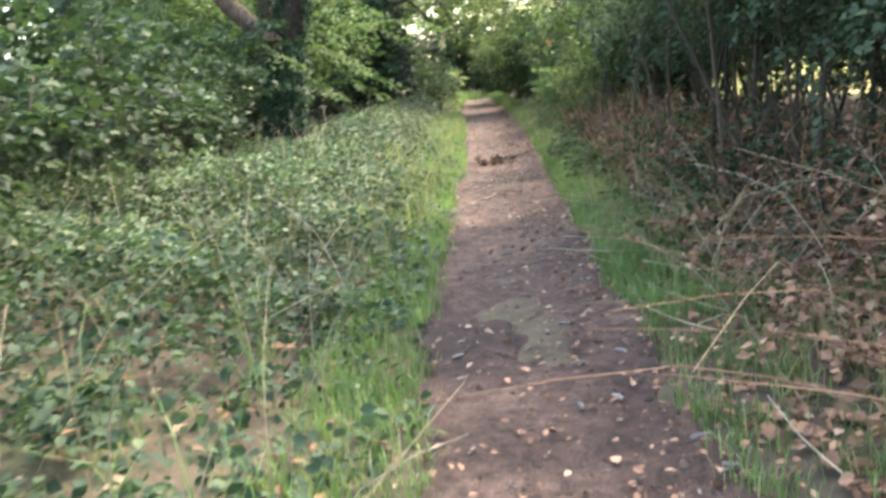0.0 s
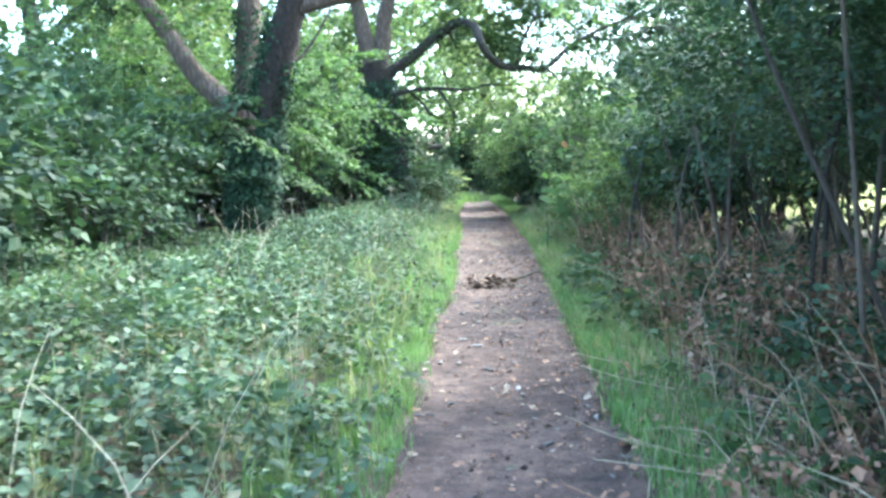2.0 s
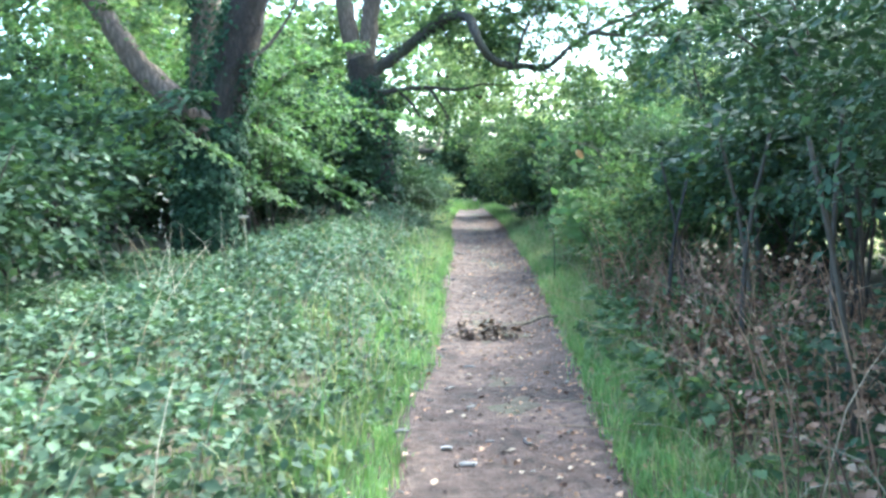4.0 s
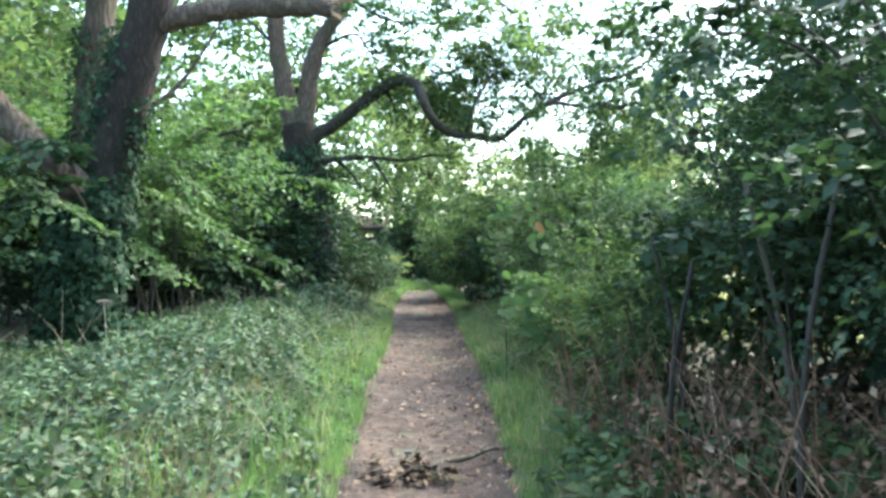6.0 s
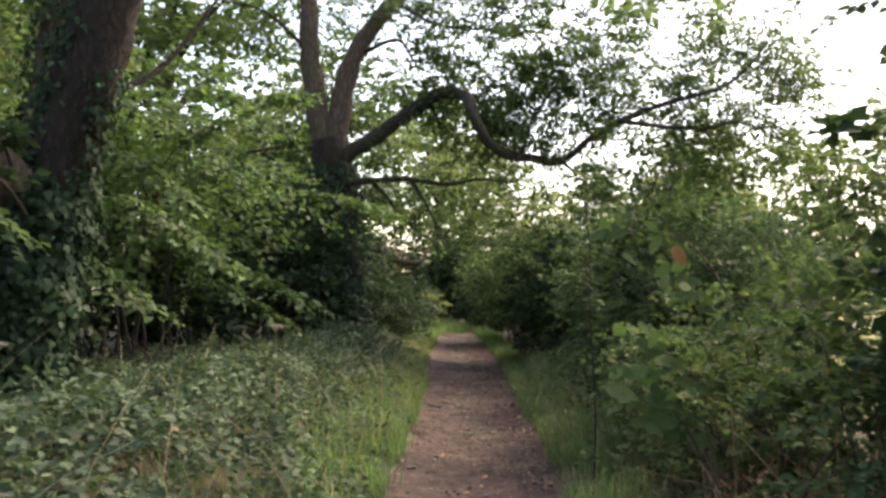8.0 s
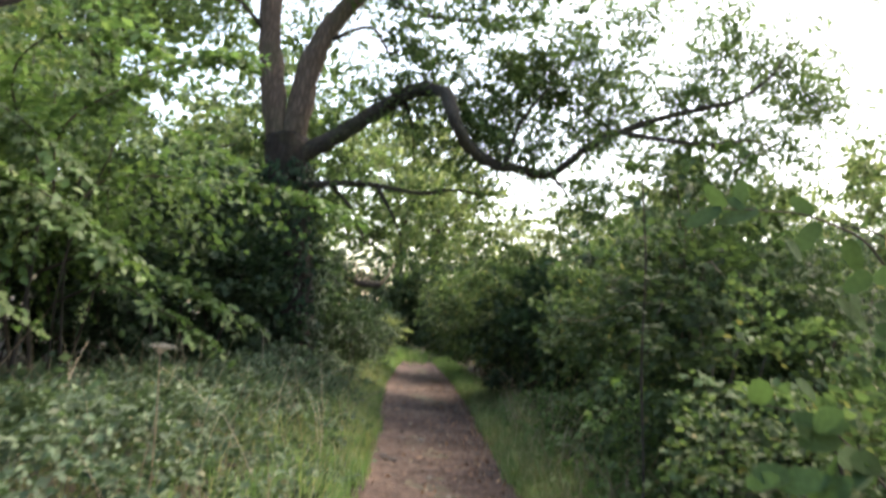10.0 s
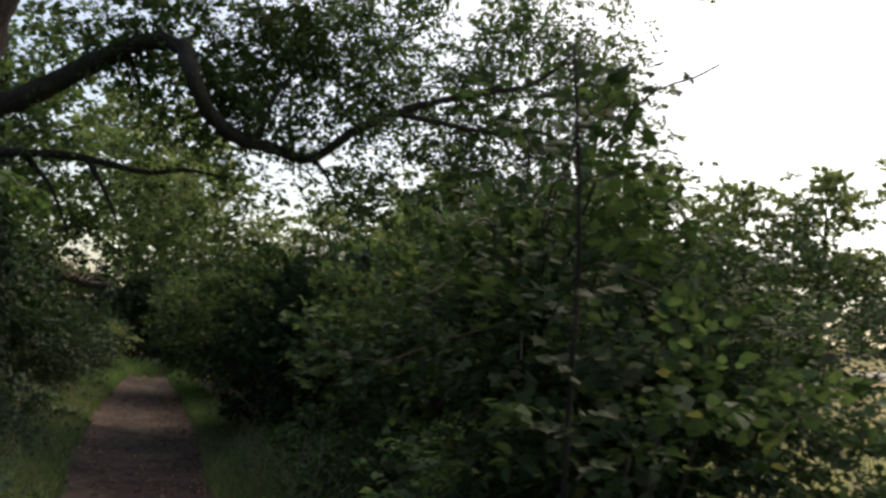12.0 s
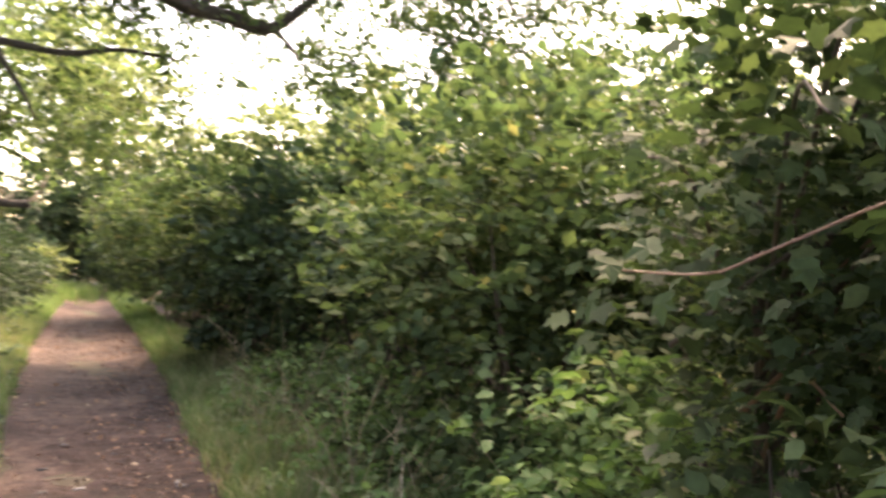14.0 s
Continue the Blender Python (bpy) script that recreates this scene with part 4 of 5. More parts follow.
stuff("grass", joined([tufts(along_left, 2000, 9, -2, 16, 0.0, 0.55, 1.2, 0.13, 0.0035), tufts(along_left, 2400, 8, 16, 44, 0.02, 0.75, 1.1, 0.2, 0.0045),
                       tufts(along_left, 380, 5, -1, 26, 0.3, 1.8, 1.0, 0.45, 0.003, 0.6)]), GRASS, "bright green grass along the edge of the footpath", "grass")
stuff("grass", joined([tufts(along_right, 420, 9, -2, 5, 0.0, 0.4, 1.3, 0.12, 0.003), tufts(along_right, 1100, 9, 5, 14, 0.0, 0.5, 1.3, 0.14, 0.0035), tufts(along_right, 1500, 8, 14, 30, 0.02, 0.6, 1.1, 0.17, 0.004),
                       tufts(along_right, 1000, 8, 28, 44, 0.02, 0.6, 1.2, 0.22, 0.006)]), GRASS, "grass verge under the hedge", "grass")
stuff("dry_grass", joined([tufts(along_right, 1000, 8, 12, 30, 0.05, 1.0, 1.0, 0.24, 0.0035, 0.8), tufts(along_right, 600, 8, 17, 27, 0.3, 1.5, 1.0, 0.4, 0.004, 0.7), tufts(along_left, 560, 7, 6, 32, 0.1, 1.8, 1.0, 0.42, 0.003, 0.7), tufts(along_right, 700, 8, -1, 12, 0.2, 1.1, 1.0, 0.22, 0.003, 0.9)]),
      DRY_GRASS, "dry yellowing grass leaning over the verge", "grass")
x, y = 1.5 + 0.45 * rng.standard_normal(1500), 43.5 + 1.4 * rng.standard_normal(1500)
stuff("grass", blades(x, y, 0.15 + 0.35 * rng.random(1500), 0.01), GRASS, "sunlit tall grass where the path bends away", "grass")

# low weeds between grass and hedge
x, y, d = along_right(1500, 4.5, 30, 0.25, 1.6, 1.0)
y = np.where(rng.random(1500) < ramped(13 - y, 0, 5) * 0.75, y * 0.4 + 18, y)
d = np.where(y > 13, 0.6 + 0.7 * d, d)
x = right_edge(y) + d
c = np.stack([x, y, height(x, y) + 0.05 + 0.3 * rng.random(1500) * ramped(y, 3, 12)], 1)
stuff("weed", sprays(rng, c, rng.standard_normal((1500, 3)) * np.array((1, 1, 0.3)) + np.array((-0.3, -0.2, 0.3)), 0.18, 14, 0.075, KITE, 0.3, 0.6, 0.5, 0.12), LEAF_HEDGE, "low green weeds under the hedge", "weed")


n = 220
x, y, d = along_right(n, 5.0, 10.0, 0.7, 1.9)
c = np.stack([x, y, height(x, y) + 0.05 + 0.6 * rng.random(n) ** 1.3], 1)
stuff("weed", sprays(rng, c, rng.standard_normal((n, 3)) * np.array((1, 1, 0.4)) + np.array((-0.4, -0.3, 0.2)), 0.22, 14, 0.05, OVAL, 0.3, 0.6, 0.5, 0.12), LEAF_DARK, "dark green bramble shoots under the hawthorns", "weed")
n = 9000
x, y = 4.3 + 9 * rng.random(n) ** 1.5, 14 + 18 * rng.random(n)
stuff("dry_grass", blades(x, y, 0.12 + 0.3 * rng.random(n), 0.005, 0.7), DRY_GRASS, "dry meadow grass beyond the fence", "grass")


def stalks(x, y, tall, lean, radius, bend=0.2):
    out = []
    for px, py, h in zip(x, y, tall):
        z = float(height(px, py)) - 0.02
        dx, dy = rng.standard_normal(2) * lean * h
        out.append(tube([(px, py, z), (px + dx * 0.4, py + dy * 0.4, z + h * 0.55), (px + dx, py + dy, z + h * (1 - bend * rng.random()))], radius * (0.6 + 0.8 * rng.random()), radius * 0.35, 4, 2, rng=rng))
    return joined(out)


x, y, d = along_left(420, 0, 24, 0.3, 3.0)
stuff("dead_stalk", stalks(x, y, 0.4 + 0.6 * rng.random(420), 0.4, 0.0032), STRAW, "dry tan stalks standing in the brambles", "stalk")
x, y, d = along_right(420, -1, 14, 0.35, 1.9)
stuff("dead_stalk", stalks(x, y, 0.15 + 0.75 * rng.random(420) ** 2, 0.6, 0.0035, 0.5), STRAW, "dry brown stalks leaning under the hedge", "stalk")
x, y, d = along_right(260, 14, 30, 0.4, 1.7)
stuff("dead_stalk", stalks(x, y, 0.3 + 0.7 * rng.random(260), 0.4, 0.005, 0.3), STRAW, "pale stalks in the hedge bottom", "stalk")

# withered growth under the hawthorns
x, y, d = along_right(620, 1.0, 15.0, 0.9, 2.1)
c = np.stack([x, y, height(x, y) + 0.05 + 0.5 * rng.random(620) ** 1.6], 1)
stuff("dead_bracken", sprays(rng, c, rng.standard_normal((620, 3)) * np.array((1, 1, 0.5)), 0.16, 9, 0.045, KITE, 0.5, 0.5, 0.7, 0.12), LITTER, "brown withered leaves and fronds under the hawthorns", "bracken")
x, y, d = along_right(260, 2.0, 15.0, 0.9, 2.0)
stuff("bare_twig", stalks(x, y, 0.3 + 0.7 * rng.random(260), 0.35, 0.004, 0.2), LITTER, "thin brown upright twigs under the hawthorns", "twigs")

x, y, d = along_right(200, 1.5, 7.0, 0.45, 1.7)
stuff("bare_twig", stalks(x, y, 0.2 + 0.5 * rng.random(200), 1.1, 0.0045, 0.6), LITTER, "bent red-brown dead fern stems on the bank", "twigs")
n = 260
x, y, d = along_right(n, 1.5, 7.0, 0.4, 1.8)
c = np.stack([x, y, height(x, y) + 0.03 + 0.2 * rng.random(n)], 1)
stuff("dead_bracken", sprays(rng, c, rng.standard_normal((n, 3)) * np.array((1, 1, 0.2)), 0.3, 16, 0.05, KITE, 0.3, 0.3, 0.5, 0.05), LITTER, "red-brown dead bracken fronds lying on the bank", "bracken")

# dead twigs lying on the bank
out = []
x, y, d = along_right(260, -1, 14, 0.1, 1.9)
for px, py in zip(x, y):
    z, a, l = float(height(px, py)) + 0.03, rng.random() * 3.14, 0.15 + 0.5 * rng.random()
    out.append(tube([(px, py, z), (px + l * 0.5 * math.cos(a), py + l * 0.5 * math.sin(a), z + 0.03), (px + l * math.cos(a), py + l * math.sin(a), z + 0.01 + 0.1 * rng.random())], 0.0045, 0.002, 4, 2, rng=rng))
stuff("twig_litter", joined(out), STRAW, "dry twigs lying on the bank", "twigs")


def litter(n, place, y0, y1, d0, d1, power, size, up=0.012):
    x, y, d = place(n, y0, y1, d0, d1, power)
    at = np.stack([x, y, np.maximum(height(x, y), path_top(x, y) * (d < 0)) + up + 0.02 * rng.random(n)], 1)
    return leaves(OVAL, at, rng.standard_normal((n, 3)) * np.array((1, 1, 0.2)), np.array((0, 0, 1.0)) + rng.standard_normal((n, 3)) * 0.4, size * (0.5 + rng.random(n)))


stuff("leaf_litter", joined([litter(13000, along_right, -2, 14, 0.1, 2.6, 0.8, 0.06), litter(2500, along_right, 14, 32, 0.2, 1.8, 0.8, 0.06)]), LITTER, "brown fallen leaves under the hedge", "leaf litter")
stuff("leaf_litter", joined([litter(5200, along_right, 0, 34, -0.8, 0.25, 0.6, 0.03, 0.02), litter(900, along_left, 0, 34, -0.6, 0.2, 0.6, 0.03, 0.02), litter(700, along_left, -1, 7, 0.1, 1.6, 1.0, 0.055)]), LITTER,
      "scattered dead leaves along the edges of the path", "leaf litter")

# cow parsley seed heads and grass heads on the crest
for hx, hy, hz in ((-2.0, 15.5, 0.97), (-0.68, 17.3, 1.05), (-1.1, 24.6, 1.0)):
    z = float(height(hx, hy))
    head = thing("umbel_plant", hx, hy, z, "dry pale umbel seed head standing over the brambles", "plant", "umbel seed heads")
    h = hz - z
    big("stalk", *tube([(0.03, 0, -0.03), (0.02, 0.02, h * 0.5), (0, 0, h)], 0.006, 0.004, 6, 3, rng=rng), STRAW, head)
    rays, dots = [], []
    for k in range(14):
        a, r = k * 2.4, 0.015 + 0.04 * math.sqrt(k / 14)
        e = np.array((r * math.cos(a), r * math.sin(a), h + 0.05 - r * 0.3))
        rays.append(tube([(0, 0, h - 0.01), e * np.array((0.5, 0.5, 1)) + np.array((0, 0, -0.02)), e], 0.0018, 0.0012, 4, 2, rng=rng))
        for q in range(7):
            o = e + rng.standard_normal(3) * np.array((0.012, 0.012, 0.004))
            dots.append(tube([o, o + np.array((0, 0, 0.004)), o + np.array((0, 0, 0.008))], 0.003, 0.002, 4, 1, rng=rng))
    big("rays", *joined(rays), STRAW, head)
    big("seeds", *joined(dots), UMBEL, head)

# bright young growth along the verge under the maple
x, y, d = along_right(420, 16.8, 25, 0.35, 1.25)
c = np.stack([x, y, height(x, y) + 0.08 + 0.5 * rng.random(420) * ramped(d, 0.2, 0.9)], 1)
stuff("weed", sprays(rng, c, rng.standard_normal((420, 3)) * np.array((1, 1, 0.4)) + np.array((-0.5, -0.3, 0.5)), 0.2, 13, 0.05, OVAL, 0.35, 0.6, 0.5, 0.1), GRASS, "bright green young growth along the verge", "weed")
n = 150
c = np.stack([2.82 + 0.2 * rng.standard_normal(n), 19.55 + 0.3 * rng.standard_normal(n), 0.35 + 0.75 * rng.random(n)], 1)
stuff("weed", sprays(rng, c, rng.standard_normal((n, 3)) * np.array((1, 1, 0.3)) + np.array((-0.4, -0.4, 0.3)), 0.24, 14, 0.06, OVAL, 0.3, 0.5, 0.35, 0.08), GRASS, "fresh bright green seedlings beside the maple", "weed")
stuff("dry_grass", joined([tufts(along_right, 1500, 9, 18, 31, 0.03, 0.85, 1.0, 0.2, 0.004, 0.8), tufts(along_left, 900, 9, 20, 34, 0.03, 0.7, 1.0, 0.22, 0.004, 0.7)]), DRY_GRASS, "yellow-green grass on the sunny verge", "grass")
x, y, d = along_right(150, 16.8, 24, 0.3, 1.2)
stuff("dead_stalk", stalks(x, y, 0.3 + 0.5 * rng.random(150), 0.45, 0.004, 0.3), STRAW, "dry straw-coloured stalks in the verge", "stalk")
x, y, d = along_right(260, 8.0, 15.0, 0.45, 1.3)
stuff("bare_twig", stalks(x, y, 0.35 + 0.75 * rng.random(260), 0.3, 0.0045, 0.2), LITTER, "thin brown upright stems at the foot of the hedge", "twigs")
x, y, d = along_right(300, 8.0, 15.0, 0.5, 1.4)
c = np.stack([x, y, height(x, y) + 0.05 + 0.5 * rng.random(300) ** 1.5], 1)
stuff("dead_bracken", sprays(rng, c, rng.standard_normal((300, 3)) * np.array((1, 1, 0.5)), 0.16, 9, 0.045, KITE, 0.5, 0.5, 0.7, 0.12), LITTER, "brown withered fronds at the foot of the hedge", "bracken")

# ---- the fallen branch on the path ----
fx, fy = 0.78, 13.2
fz = float(path_top(fx, fy))
fallen = thing("fallen_branch", fx, fy, fz, "broken grey stick with dead brown leaves lying on the path", "branch")
fallen.scale = (1.2, 1.2, 1.2)
big("stick", *tube([(-0.1, -0.05, 0.03), (0.08, 0.06, 0.07), (0.2, 0.16, 0.06), (0.33, 0.2, 0.1), (0.45, 0.27, 0.09)], 0.02, 0.011, 7, 4, rng=rng), POST_WOOD, fallen, True, "bare grey stick")
big("twig", *tube([(0.0, 0.0, 0.04), (-0.2, -0.1, 0.07), (-0.4, -0.12, 0.03)], 0.011, 0.004, 6, 3, rng=rng), STEM, fallen, True)
big("twig", *tube([(0.02, 0.0, 0.05), (-0.1, -0.16, 0.1), (-0.24, -0.3, 0.04)], 0.009, 0.003, 6, 3, rng=rng), STEM, fallen, True)
c = np.array((-0.18, -0.06, 0.05)) + rng.standard_normal((34, 3)) * np.array((0.14, 0.07, 0.025))
c[:, 2] = np.maximum(c[:, 2], 0.02)
big("dead_leaves", *sprays(rng, c, rng.standard_normal((34, 3)) * np.array((1, 1, 0.2)), 0.1, 8, 0.05, OVAL, 0.1, 0.6, 0.6, 0.15), WITHERED, fallen, label="crumpled dead brown leaves")

# ---- the fallen log and bare twigs at the far end ----
LX, LY = -0.1, 45.2
lz = float(height(LX, LY))
log = thing("fallen_log", LX, LY, lz, "leaning dead log propped across the thicket, with bare twigs", "log")
big("trunk", *tube([(-3.4, 0.4, 0.0), (-1.6, 0.1, 1.7), (-0.9, 0, 2.5 - lz + 0.25), (-0.2, 0, 2.6 - lz), (0.5, 0, 2.62 - lz)], 0.16, 0.12, 9, 4, rng=rng), BARK_DARK, log, True)
big("branch", *tube([(0.45, 0, 2.65 - lz), (0.72, 0, 2.95 - lz), (0.95, 0, 3.5 - lz)], 0.09, 0.03, 7, 3, rng=rng), STRAW, log, True)
for k in range(30):
    s = np.array((-1.1 + 1.1 * rng.random(), 0.1 * rng.standard_normal(), 2.7 - lz))
    e = s + np.array((rng.standard_normal() * 0.45, rng.standard_normal() * 0.3, 0.4 + 0.8 * rng.random()))
    big("twig", *tube([s, (s + e) / 2 + rng.standard_normal(3) * 0.12, e], 0.022, 0.006, 5, 3, rng=rng), STRAW, log)

# ---- young stems in the hedge ----
for sx, sy, h, lean in ((2.3, 8.6, 1.6, 0.3), (2.1, 9.4, 1.5, -0.2), (2.4, 10.3, 1.7, 0.1), (2.2, 11.2, 1.6, 0.25), (2.5, 7.2, 1.7, -0.15), (2.2, 6.2, 1.5, 0.2), (2.7, 9.0, 1.7, 0.0), (2.5, 11.7, 1.6, -0.25), (2.05, 12.4, 1.3, 0.2), (2.4, 13.0, 1.4, -0.2)):
    z = float(height(sx, sy))
    tagged(big("bare_stem", *tube([(sx, sy, z - 0.1), (sx + lean * 0.3, sy + 0.1, z + h * 0.5), (sx + lean, sy + 0.15, z + h)], 0.02, 0.012, 7, 4, rng=rng), STEM, None, True), "bare dark stem rising into the hedge", "stem", "bare hedge stems")


def single_leaf(name, shape, at, along, normal, size, mat, parent, label=""):
    v, t = leaves(shape, np.array([at], float), np.array([along], float), np.array([normal], float), np.array([size], float))
    return big(name, v, t, mat, parent, False, label)


# ---- leafy shoots reaching out over the path ----
shoot = thing("leafy_shoot", 2.6, 15.5, float(height(2.6, 15.5)), "slender shoot with broad green leaves held against the sky", "shoot")
o = np.array((2.6, 15.5, float(height(2.6, 15.5))))
big("stalk", *tube(rel([(2.6, 15.5, 0.2), (2.35, 15.35, 1.2), (2.05, 15.2, 1.66), (1.8, 15.14, 1.77), (1.64, 15.17, 1.785), (1.52, 15.21, 1.785)], o), 0.007, 0.002, 6, 6, rng=rng), STEM, shoot, True)
for at, al, no, s in (((1.53, 15.21, 1.79), (-0.68, 0.26, 0.70), (-0.7, -0.6, -0.45), 0.10), ((1.57, 15.19, 1.80), (-0.1, 0.02, 0.99), (-0.55, -0.8, -0.1), 0.088), ((1.52, 15.21, 1.78), (-0.86, 0.33, -0.42), (-0.6, -0.6, 0.5), 0.128),
                      ((1.62, 15.17, 1.78), (-0.88, 0.34, -0.26), (-0.5, -0.6, 0.6), 0.13), ((1.58, 15.18, 1.785), (-0.5, 0.2, 0.35), (-0.5, -0.7, 0.5), 0.07), ((1.78, 15.14, 1.78), (-0.6, 0.25, 0.55), (-0.6, -0.8, 0.1), 0.09),
                      ((1.8, 15.14, 1.76), (-0.5, 0.1, -0.8), (-0.6, -0.8, 0.2), 0.115), ((1.9, 15.16, 1.72), (0.4, -0.1, -0.85), (-0.6, -0.8, 0.2), 0.11)):
    single_leaf("leaf", BROAD, np.array(at) - o, al, no, s, LEAF_MAPLE, shoot)
shoot = thing("leafy_shoot", 2.5, 14.9, float(height(2.5, 14.9)), "arching shoot with broad green leaves and one orange leaf", "shoot")
o = np.array((2.5, 14.9, float(height(2.5, 14.9))))
big("stalk", *tube(rel([(2.5, 14.9, 0.2), (2.2, 14.8, 1.2), (2.0, 14.76, 1.5), (1.76, 14.7, 1.66), (1.6, 14.65, 1.68)], o), 0.007, 0.002, 6, 6, rng=rng), STEM, shoot, True)
single_leaf("leaf", BROAD, np.array((1.71, 14.62, 1.67)) - o, (0.45, 0.1, -0.6), (-0.3, -1, 0.3), 0.115, ORANGE_LEAF, shoot, "withered orange leaf")
for k in range(16):
    f = rng.random()
    at = np.array((1.58 + 0.5 * f, 14.72 + 0.12 * f, 1.56 - 0.3 * f * f)) + rng.standard_normal(3) * 0.05
    single_leaf("leaf", BROAD, at - o, (rng.standard_normal(), -0.3, -0.2 + 0.3 * rng.standard_normal()), (0.3 * rng.standard_normal(), -0.9, 0.45), 0.08 + 0.03 * rng.random(), LEAF_SHOOT, shoot)
shoot = thing("leafy_shoot", 2.0, 14.6, float(height(2.0, 14.6)), "low shoot with large pale-backed leaves beside the path", "shoot")
o = np.array((2.0, 14.6, float(height(2.0, 14.6))))
for line in ([(2.0, 14.6, 0.2), (1.85, 14.65, 0.7), (1.6, 14.72, 0.98), (1.42, 14.75, 0.98)], [(2.0, 14.6, 0.2), (1.9, 14.7, 0.85), (1.72, 14.85, 1.15), (1.55, 14.9, 1.2)], [(2.0, 14.6, 0.2), (1.95, 14.7, 0.6), (1.75, 14.8, 0.8), (1.62, 14.8, 0.78)]):
    big("stalk", *tube(rel(line, o), 0.006, 0.002, 6, 5, rng=rng), STEM, shoot, True)
    p = smoothed(line, 6)
    for k in range(15):
        q = p[rng.integers(8, len(p))] + rng.standard_normal(3) * 0.025
        single_leaf("leaf", BROAD, q - o, (rng.standard_normal(), -0.4, 0.1 + 0.4 * rng.standard_normal()), (0.4 * rng.standard_normal(), -0.9, 0.4), 0.085 + 0.06 * rng.random(), LEAF_SHOOT, shoot)

# upright sapling against the sky
sap = thing("sapling", 1.72, 16.4, float(height(1.72, 16.4)), "thin upright sapling with small leaves rising above the hedge", "sapling")
o = np.array((1.72, 16.4, float(height(1.72, 16.4))))
big("stem", *tube(rel([(1.72, 16.4, 0.0), (1.715, 16.38, 0.6), (1.67, 16.4, 1.2), (1.65, 16.38, 1.66), (1.63, 16.37, 1.85), (1.6, 16.37, 2.1)], o), 0.0075, 0.0035, 6, 5, rng=rng), BARK_DARK, sap, True)
for k in range(15):
    z = 1.3 + 0.053 * k
    s = np.array((1.66 - 0.09 * (z - 1.5), 16.375, z))
    e = s + np.array(((-1) ** k * (0.05 + 0.09 * rng.random()), 0.06 * rng.standard_normal(), 0.01 + 0.05 * rng.random()))
    big("twig", *tube(rel([s, (s + e) / 2 + np.array((0, 0, 0.01)), e], o), 0.0018, 0.0008, 5, 2, rng=rng), STEM, sap)
    for q in range(11):
        f = 0.2 + 0.8 * rng.random()
        single_leaf("leaf", KITE, s + (e - s) * f - o, (rng.standard_normal(), rng.standard_normal(), 0.2), (0.4 * rng.standard_normal() - 0.4, -0.5, 0.8), 0.026 + 0.02 * rng.random(), LEAF_MAPLE, sap)

# ---- the maple beside the path ----
rng = np.random.default_rng(61)
M = np.array((2.75, 18.9, float(height(2.75, 18.9))))
maple = thing("maple_shrub", *M, "young maple with large lobed leaves on reddish stalks", "shrub")
BR = []
for k in range(18):
    a = 3.4 + 1.6 * rng.random()
    z = 0.3 + 1.4 * (k / 18)
    r = 0.6 + 0.25 * rng.random()
    s = np.array((0.1 * rng.standard_normal(), 0.1 * rng.standard_normal(), z * 0.75))
    e = np.array((r * math.cos(a), r * math.sin(a), z + 0.08 * rng.standard_normal()))
    line = [s, s * 0.45 + e * 0.55 + np.array((0, 0, 0.16)), e]
    BR.append(smoothed(line, 8))
    big("branch", *tube(line, 0.009, 0.003, 6, 5, rng=rng), RED_STALK if k % 3 == 0 else STEM, maple, True)
for ex, ey, ez in ((1.95, 17.75, 1.95), (2.15, 17.35, 2.1), (1.9, 17.95, 1.7), (2.3, 17.1, 1.75), (2.05, 17.4, 1.5), (2.35, 17.6, 2.25), (2.2, 17.0, 1.3), (2.5, 17.7, 2.5), (2.25, 17.9, 2.35), (2.65, 17.3, 2.55)):
    e = rel((ex, ey, ez), M)
    line = [(0.0, 0.0, 1.0), tuple(e * np.array((0.55, 0.55, 0.75)) + np.array((0, 0, 0.5))), tuple(e)]
    BR.append(smoothed(line, 8))
    big("branch", *tube(line, 0.009, 0.003, 6, 5, rng=rng), STEM, maple, True)
red = [(2.45, 18.2, 1.62), (2.1, 18.0, 1.58), (1.92, 18.08, 1.49), (1.83, 18.12, 1.45), (1.7, 18.18, 1.45)]
BR.append(smoothed(rel(red, M), 6))
big("branch", *tube(rel([(2.75, 18.85, 1.3), *red], M), 0.0045, 0.0018, 6, 5, rng=rng), RED_STALK, maple, True, "reddish arching stalk")
big("stem", *tube([(0, 0, -0.1), (0.05, 0.03, 0.9), (-0.03, 0, 1.5), (0, 0.05, 2.0)], 0.035, 0.012, 8, 4, rng=rng), STEM, maple, True)
LEAF_MESHES = []
for k in range(6):
    v, t = leaves(LOBED, np.zeros((1, 3)), np.array([(0, 1.0, -0.12 * k)]), np.array([(0.12 * (k - 2.5), 0.1, 1.0)]), np.array([1.0]))
    v[:, 2] -= 0.12 * (v[:, 0] ** 2 + v[:, 1] ** 2)
    me = bpy.data.meshes.new("leaf")
    me.from_pydata(v.tolist(), [], t.tolist())
    me.materials.append(LEAF_MAPLE)
    LEAF_MESHES.append(me)
for k in range(290):
    p = BR[k % len(BR)]
    i = rng.integers(len(p) // 2 if k % len(BR) > 17 else 4, len(p))
    q = p[i] + rng.standard_normal(3) * np.array((0.09, 0.09, 0.05))
    out = math.degrees(math.atan2(q[1], q[0])) - 90
    lf = new("leaf", LEAF_MESHES[k % 6])
    lf.parent = maple
    lf.matrix_basis = pose(*q, -32 + 18 * rng.standard_normal(), 18 * rng.standard_normal(), out + 55 * rng.standard_normal()) @ Matrix.Scale(0.036 + 0.034 * rng.random(), 4)
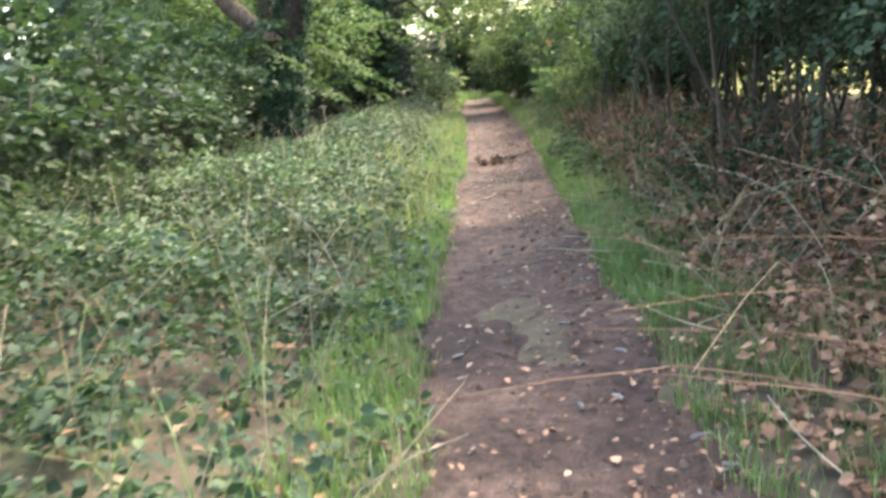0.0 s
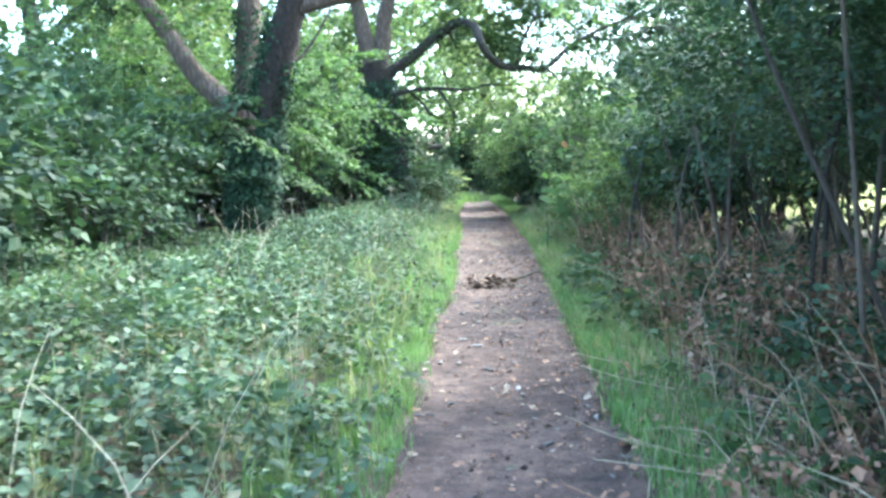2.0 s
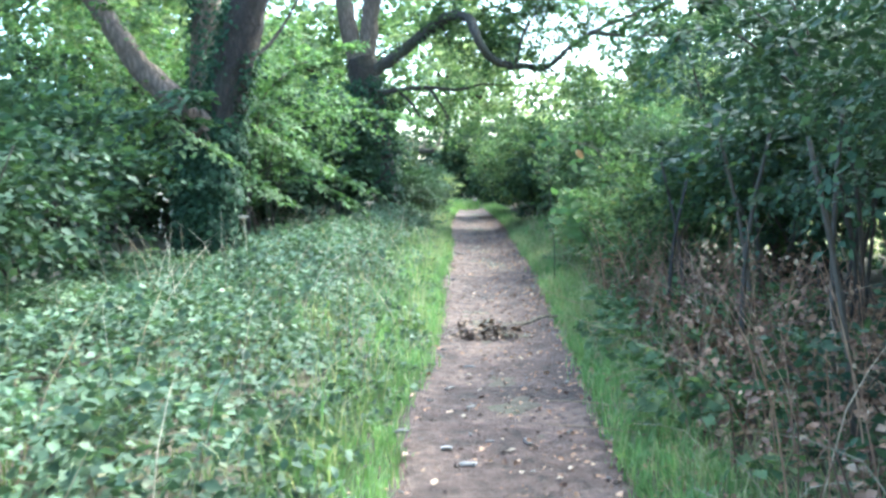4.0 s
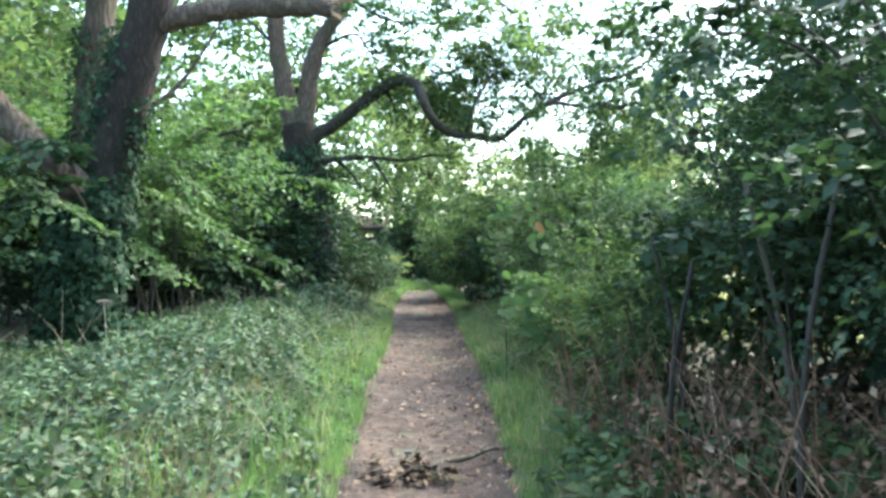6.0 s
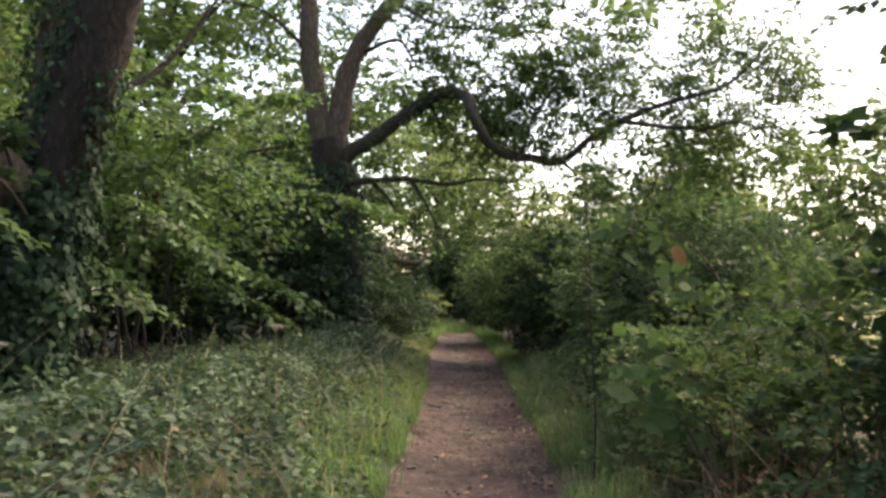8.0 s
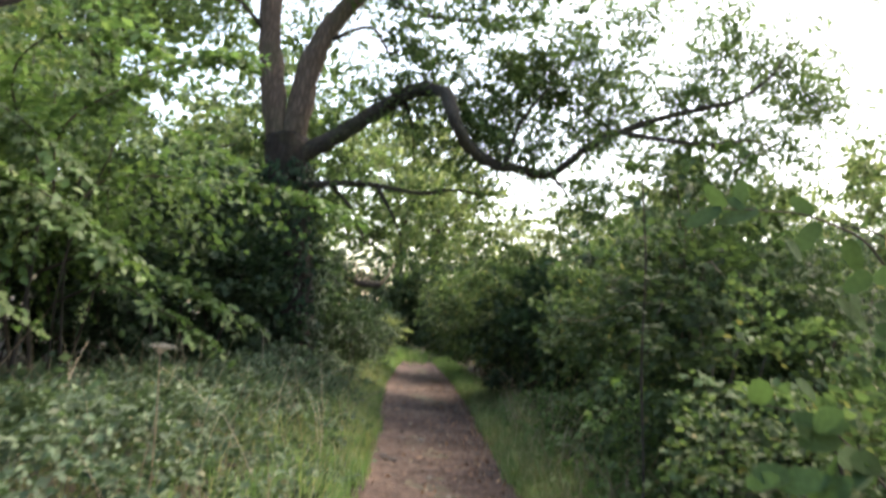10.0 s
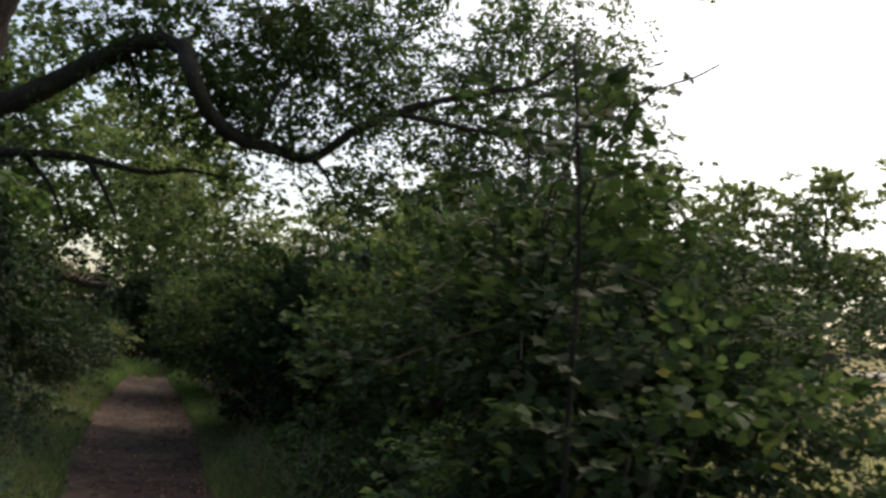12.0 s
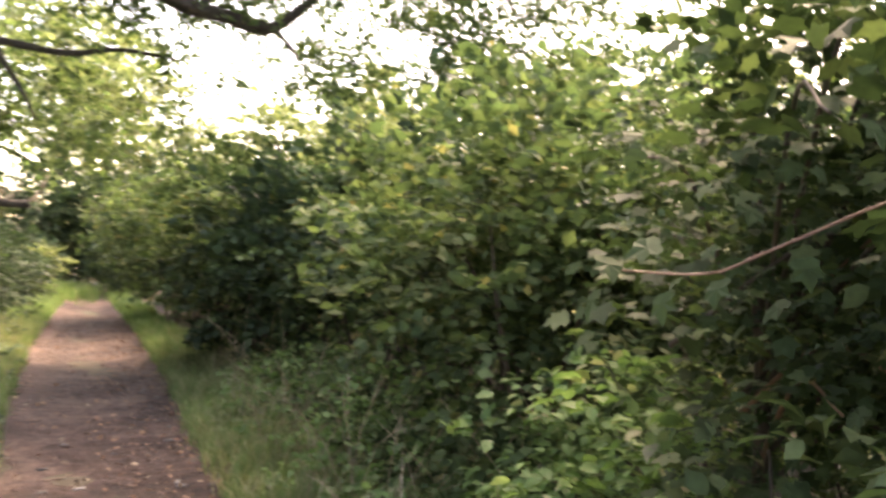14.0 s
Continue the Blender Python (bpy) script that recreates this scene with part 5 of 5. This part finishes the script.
c, w = in_lobes(rng, [(0.35, -0.3, 1.0, 0.6, 0.6, 0.75), (0.1, -0.6, 1.5, 0.7, 0.7, 0.5), (0.6, -0.1, 1.5, 0.7, 0.8, 0.6), (-0.2, -1.1, 1.5, 0.5, 0.6, 0.45), (-0.3, -0.75, 1.98, 0.4, 0.4, 0.5), (0.15, -0.35, 1.85, 0.45, 0.4, 0.55), (0.5, 0.0, 1.9, 0.4, 0.45, 0.55)], 460, 0.2, 0.0)
c[:, 0] = np.maximum(c[:, 0], -0.55)
big("foliage", *sprays(rng, c, w, 0.4, 20, 0.052, LOBED, 0.3, tilt=0.3), LEAF_MAPLE, maple)

# ---- fence, field track and a car beyond ----
fence = thing("fence", 3.85, 17.5, float(height(3.85, 17.5)), "weathered round posts with rusty barbed wire along the field", "fence")
FO = np.array((3.85, 17.5, float(height(3.85, 17.5))))
for k in range(-2, 4):
    px, py = 3.85 + 0.06 * k, 17.5 + 3.0 * k
    z = float(height(px, py))
    big("post", *tube(rel([(px + 0.03, py, z - 0.3), (px + 0.01, py, z + 0.6), (px - 0.02, py, z + 1.3)], FO), 0.062, 0.056, 12, 4, 0.04, rng=rng), POST_WOOD, fence, True)
for h in (0.55, 1.16):
    line = [(3.73 + 0.06 * k - 0.08, 17.5 + 3.0 * k, float(height(3.85 + 0.06 * k, 17.5 + 3.0 * k)) + h - (0.03 if k % 2 else 0)) for k in range(-2, 4)]
    big("wire", *tube(rel(line, FO), 0.003, 0.003, 5, 6, 0.0, rng=rng), WIRE, fence)
    p = smoothed(line, 14)
    big("barbs", *joined([tube(rel([q + np.array((0, 0, -0.014)), q, q + np.array((0.004, 0.006, 0.014))], FO), 0.002, 0.001, 4, 1, rng=rng) for q in p[::2]]), WIRE, fence)
sv, st = grid(np.linspace(9, 60, 60), np.linspace(-1.4, 1.4, 3), lambda x, y: 0 * x)
sv[:, 1] += 31 + 0.35 * (sv[:, 0] - 9)
sv[:, 2] = height(sv[:, 0], sv[:, 1]) + 0.03
tagged(big("field_track", sv, st, TRACK), "pale dusty track across the dry field", "track", kind="structure")

car = thing("parked_car", 54, 59, float(height(54, 59)), "small blue car parked at the far side of the field", "car", turn=35)


def box_part(name, size, at, mat, parent, taper=0.0, bevel=0.1):
    bm = bmesh.new()
    bmesh.ops.create_cube(bm, size=1.0)
    for v in bm.verts:
        k = 1 - taper * (v.co.z + 0.5)
        v.co = Vector((v.co.x * size[0] * k + at[0], v.co.y * size[1] * k + at[1], v.co.z * size[2] + at[2]))
    bmesh.ops.bevel(bm, geom=list(bm.edges), offset=bevel, segments=2, affect='EDGES')
    return part(name, bm, mat, parent)


box_part("body", (4.0, 1.7, 0.65), (0, 0, 0.62), BLUE_PAINT, car)
box_part("cabin", (2.3, 1.5, 0.55), (-0.2, 0, 1.18), DARK_GLASS, car, 0.25)
for wx in (-1.25, 1.25):
    for wy in (-0.8, 0.8):
        big("wheel", *tube([(wx, wy - 0.1, 0.31), (wx, wy, 0.31), (wx, wy + 0.1, 0.31)], 0.31, 0.31, 16, 1, 0.0), RUBBER, car)

# ---- stones and fallen leaves on the path ----
rng = np.random.default_rng(71)
n = 4200
y = 0.5 + 36 * rng.random(n) ** 1.2
s = rng.random(n) ** 0.7
x = left_edge(y) + s * (right_edge(y) - left_edge(y))
bit = np.array([(1, 0, 0), (0, 1, 0), (-1, 0, 0), (0, -1, 0), (0, 0, 0.7), (0, 0, -0.7)])
tri = np.array([(0, 1, 4), (1, 2, 4), (2, 3, 4), (3, 0, 4), (1, 0, 5), (2, 1, 5), (3, 2, 5), (0, 3, 5)])
sz = 0.004 + 0.016 * rng.random(n) ** 2.5
v = np.stack([x, y, path_top(x, y) + 0.004], 1)[:, None] + sz[:, None, None] * bit[None] * (0.6 + 0.8 * rng.random((n, 6, 1)))
stuff("loose_earth", (v.reshape(-1, 3), (tri[None] + (np.arange(n) * 6)[:, None, None]).reshape(-1, 3)), CLOD, "crumbs of dark earth and grit on the path", "earth")
PEBBLES, FALLEN = [], []
for k in range(4):
    v, t = tube([(-0.5, 0, 0), (-0.32, 0.02, 0.1), (0.1, 0, 0.14), (0.36, 0.02, 0.08), (0.5, 0, 0)], 0.22, 0.2, 7, 1, 0.16, rng=rng)
    me = bpy.data.meshes.new("stone")
    me.from_pydata((v * np.array((1, 0.9, 0.6))).tolist(), [], t.tolist())
    me.materials.append(STONE)
    PEBBLES.append(me)
    v, t = leaves(OVAL, np.zeros((1, 3)), np.array([(0, 1.0, 0.15)]), np.array([(0.2 * (k - 1.5), 0.2, 1.0)]), np.array([1.0]))
    me = bpy.data.meshes.new("fallen_leaf")
    me.from_pydata(v.tolist(), [], t.tolist())
    me.materials.append(PALE_LEAF)
    FALLEN.append(me)
for k in range(295):
    y = 1.0 + 26 * rng.random() ** 1.4
    s = rng.beta(0.6, 0.6)
    x = left_edge(y) + s * (right_edge(y) - left_edge(y))
    st = new("stone", PEBBLES[k % 4])
    st.parent = path
    st.matrix_basis = pose(x, y, float(path_top(x, y)) + 0.008, 0, 0, rng.random() * 360) @ Matrix.Scale(0.022 + 0.055 * rng.random() ** 2.5, 4)
for k in range(170):
    y = 1.5 + 24 * rng.random() ** 1.2
    s = rng.beta(0.9, 0.9)
    x = left_edge(y) + s * (right_edge(y) - left_edge(y))
    lf = new("fallen_leaf", FALLEN[k % 4])
    lf.parent = path
    lf.matrix_basis = pose(x, y, float(path_top(x, y)) + 0.014, 14 * rng.standard_normal(), 14 * rng.standard_normal(), rng.random() * 360) @ Matrix.Scale(0.03 + 0.035 * rng.random(), 4)
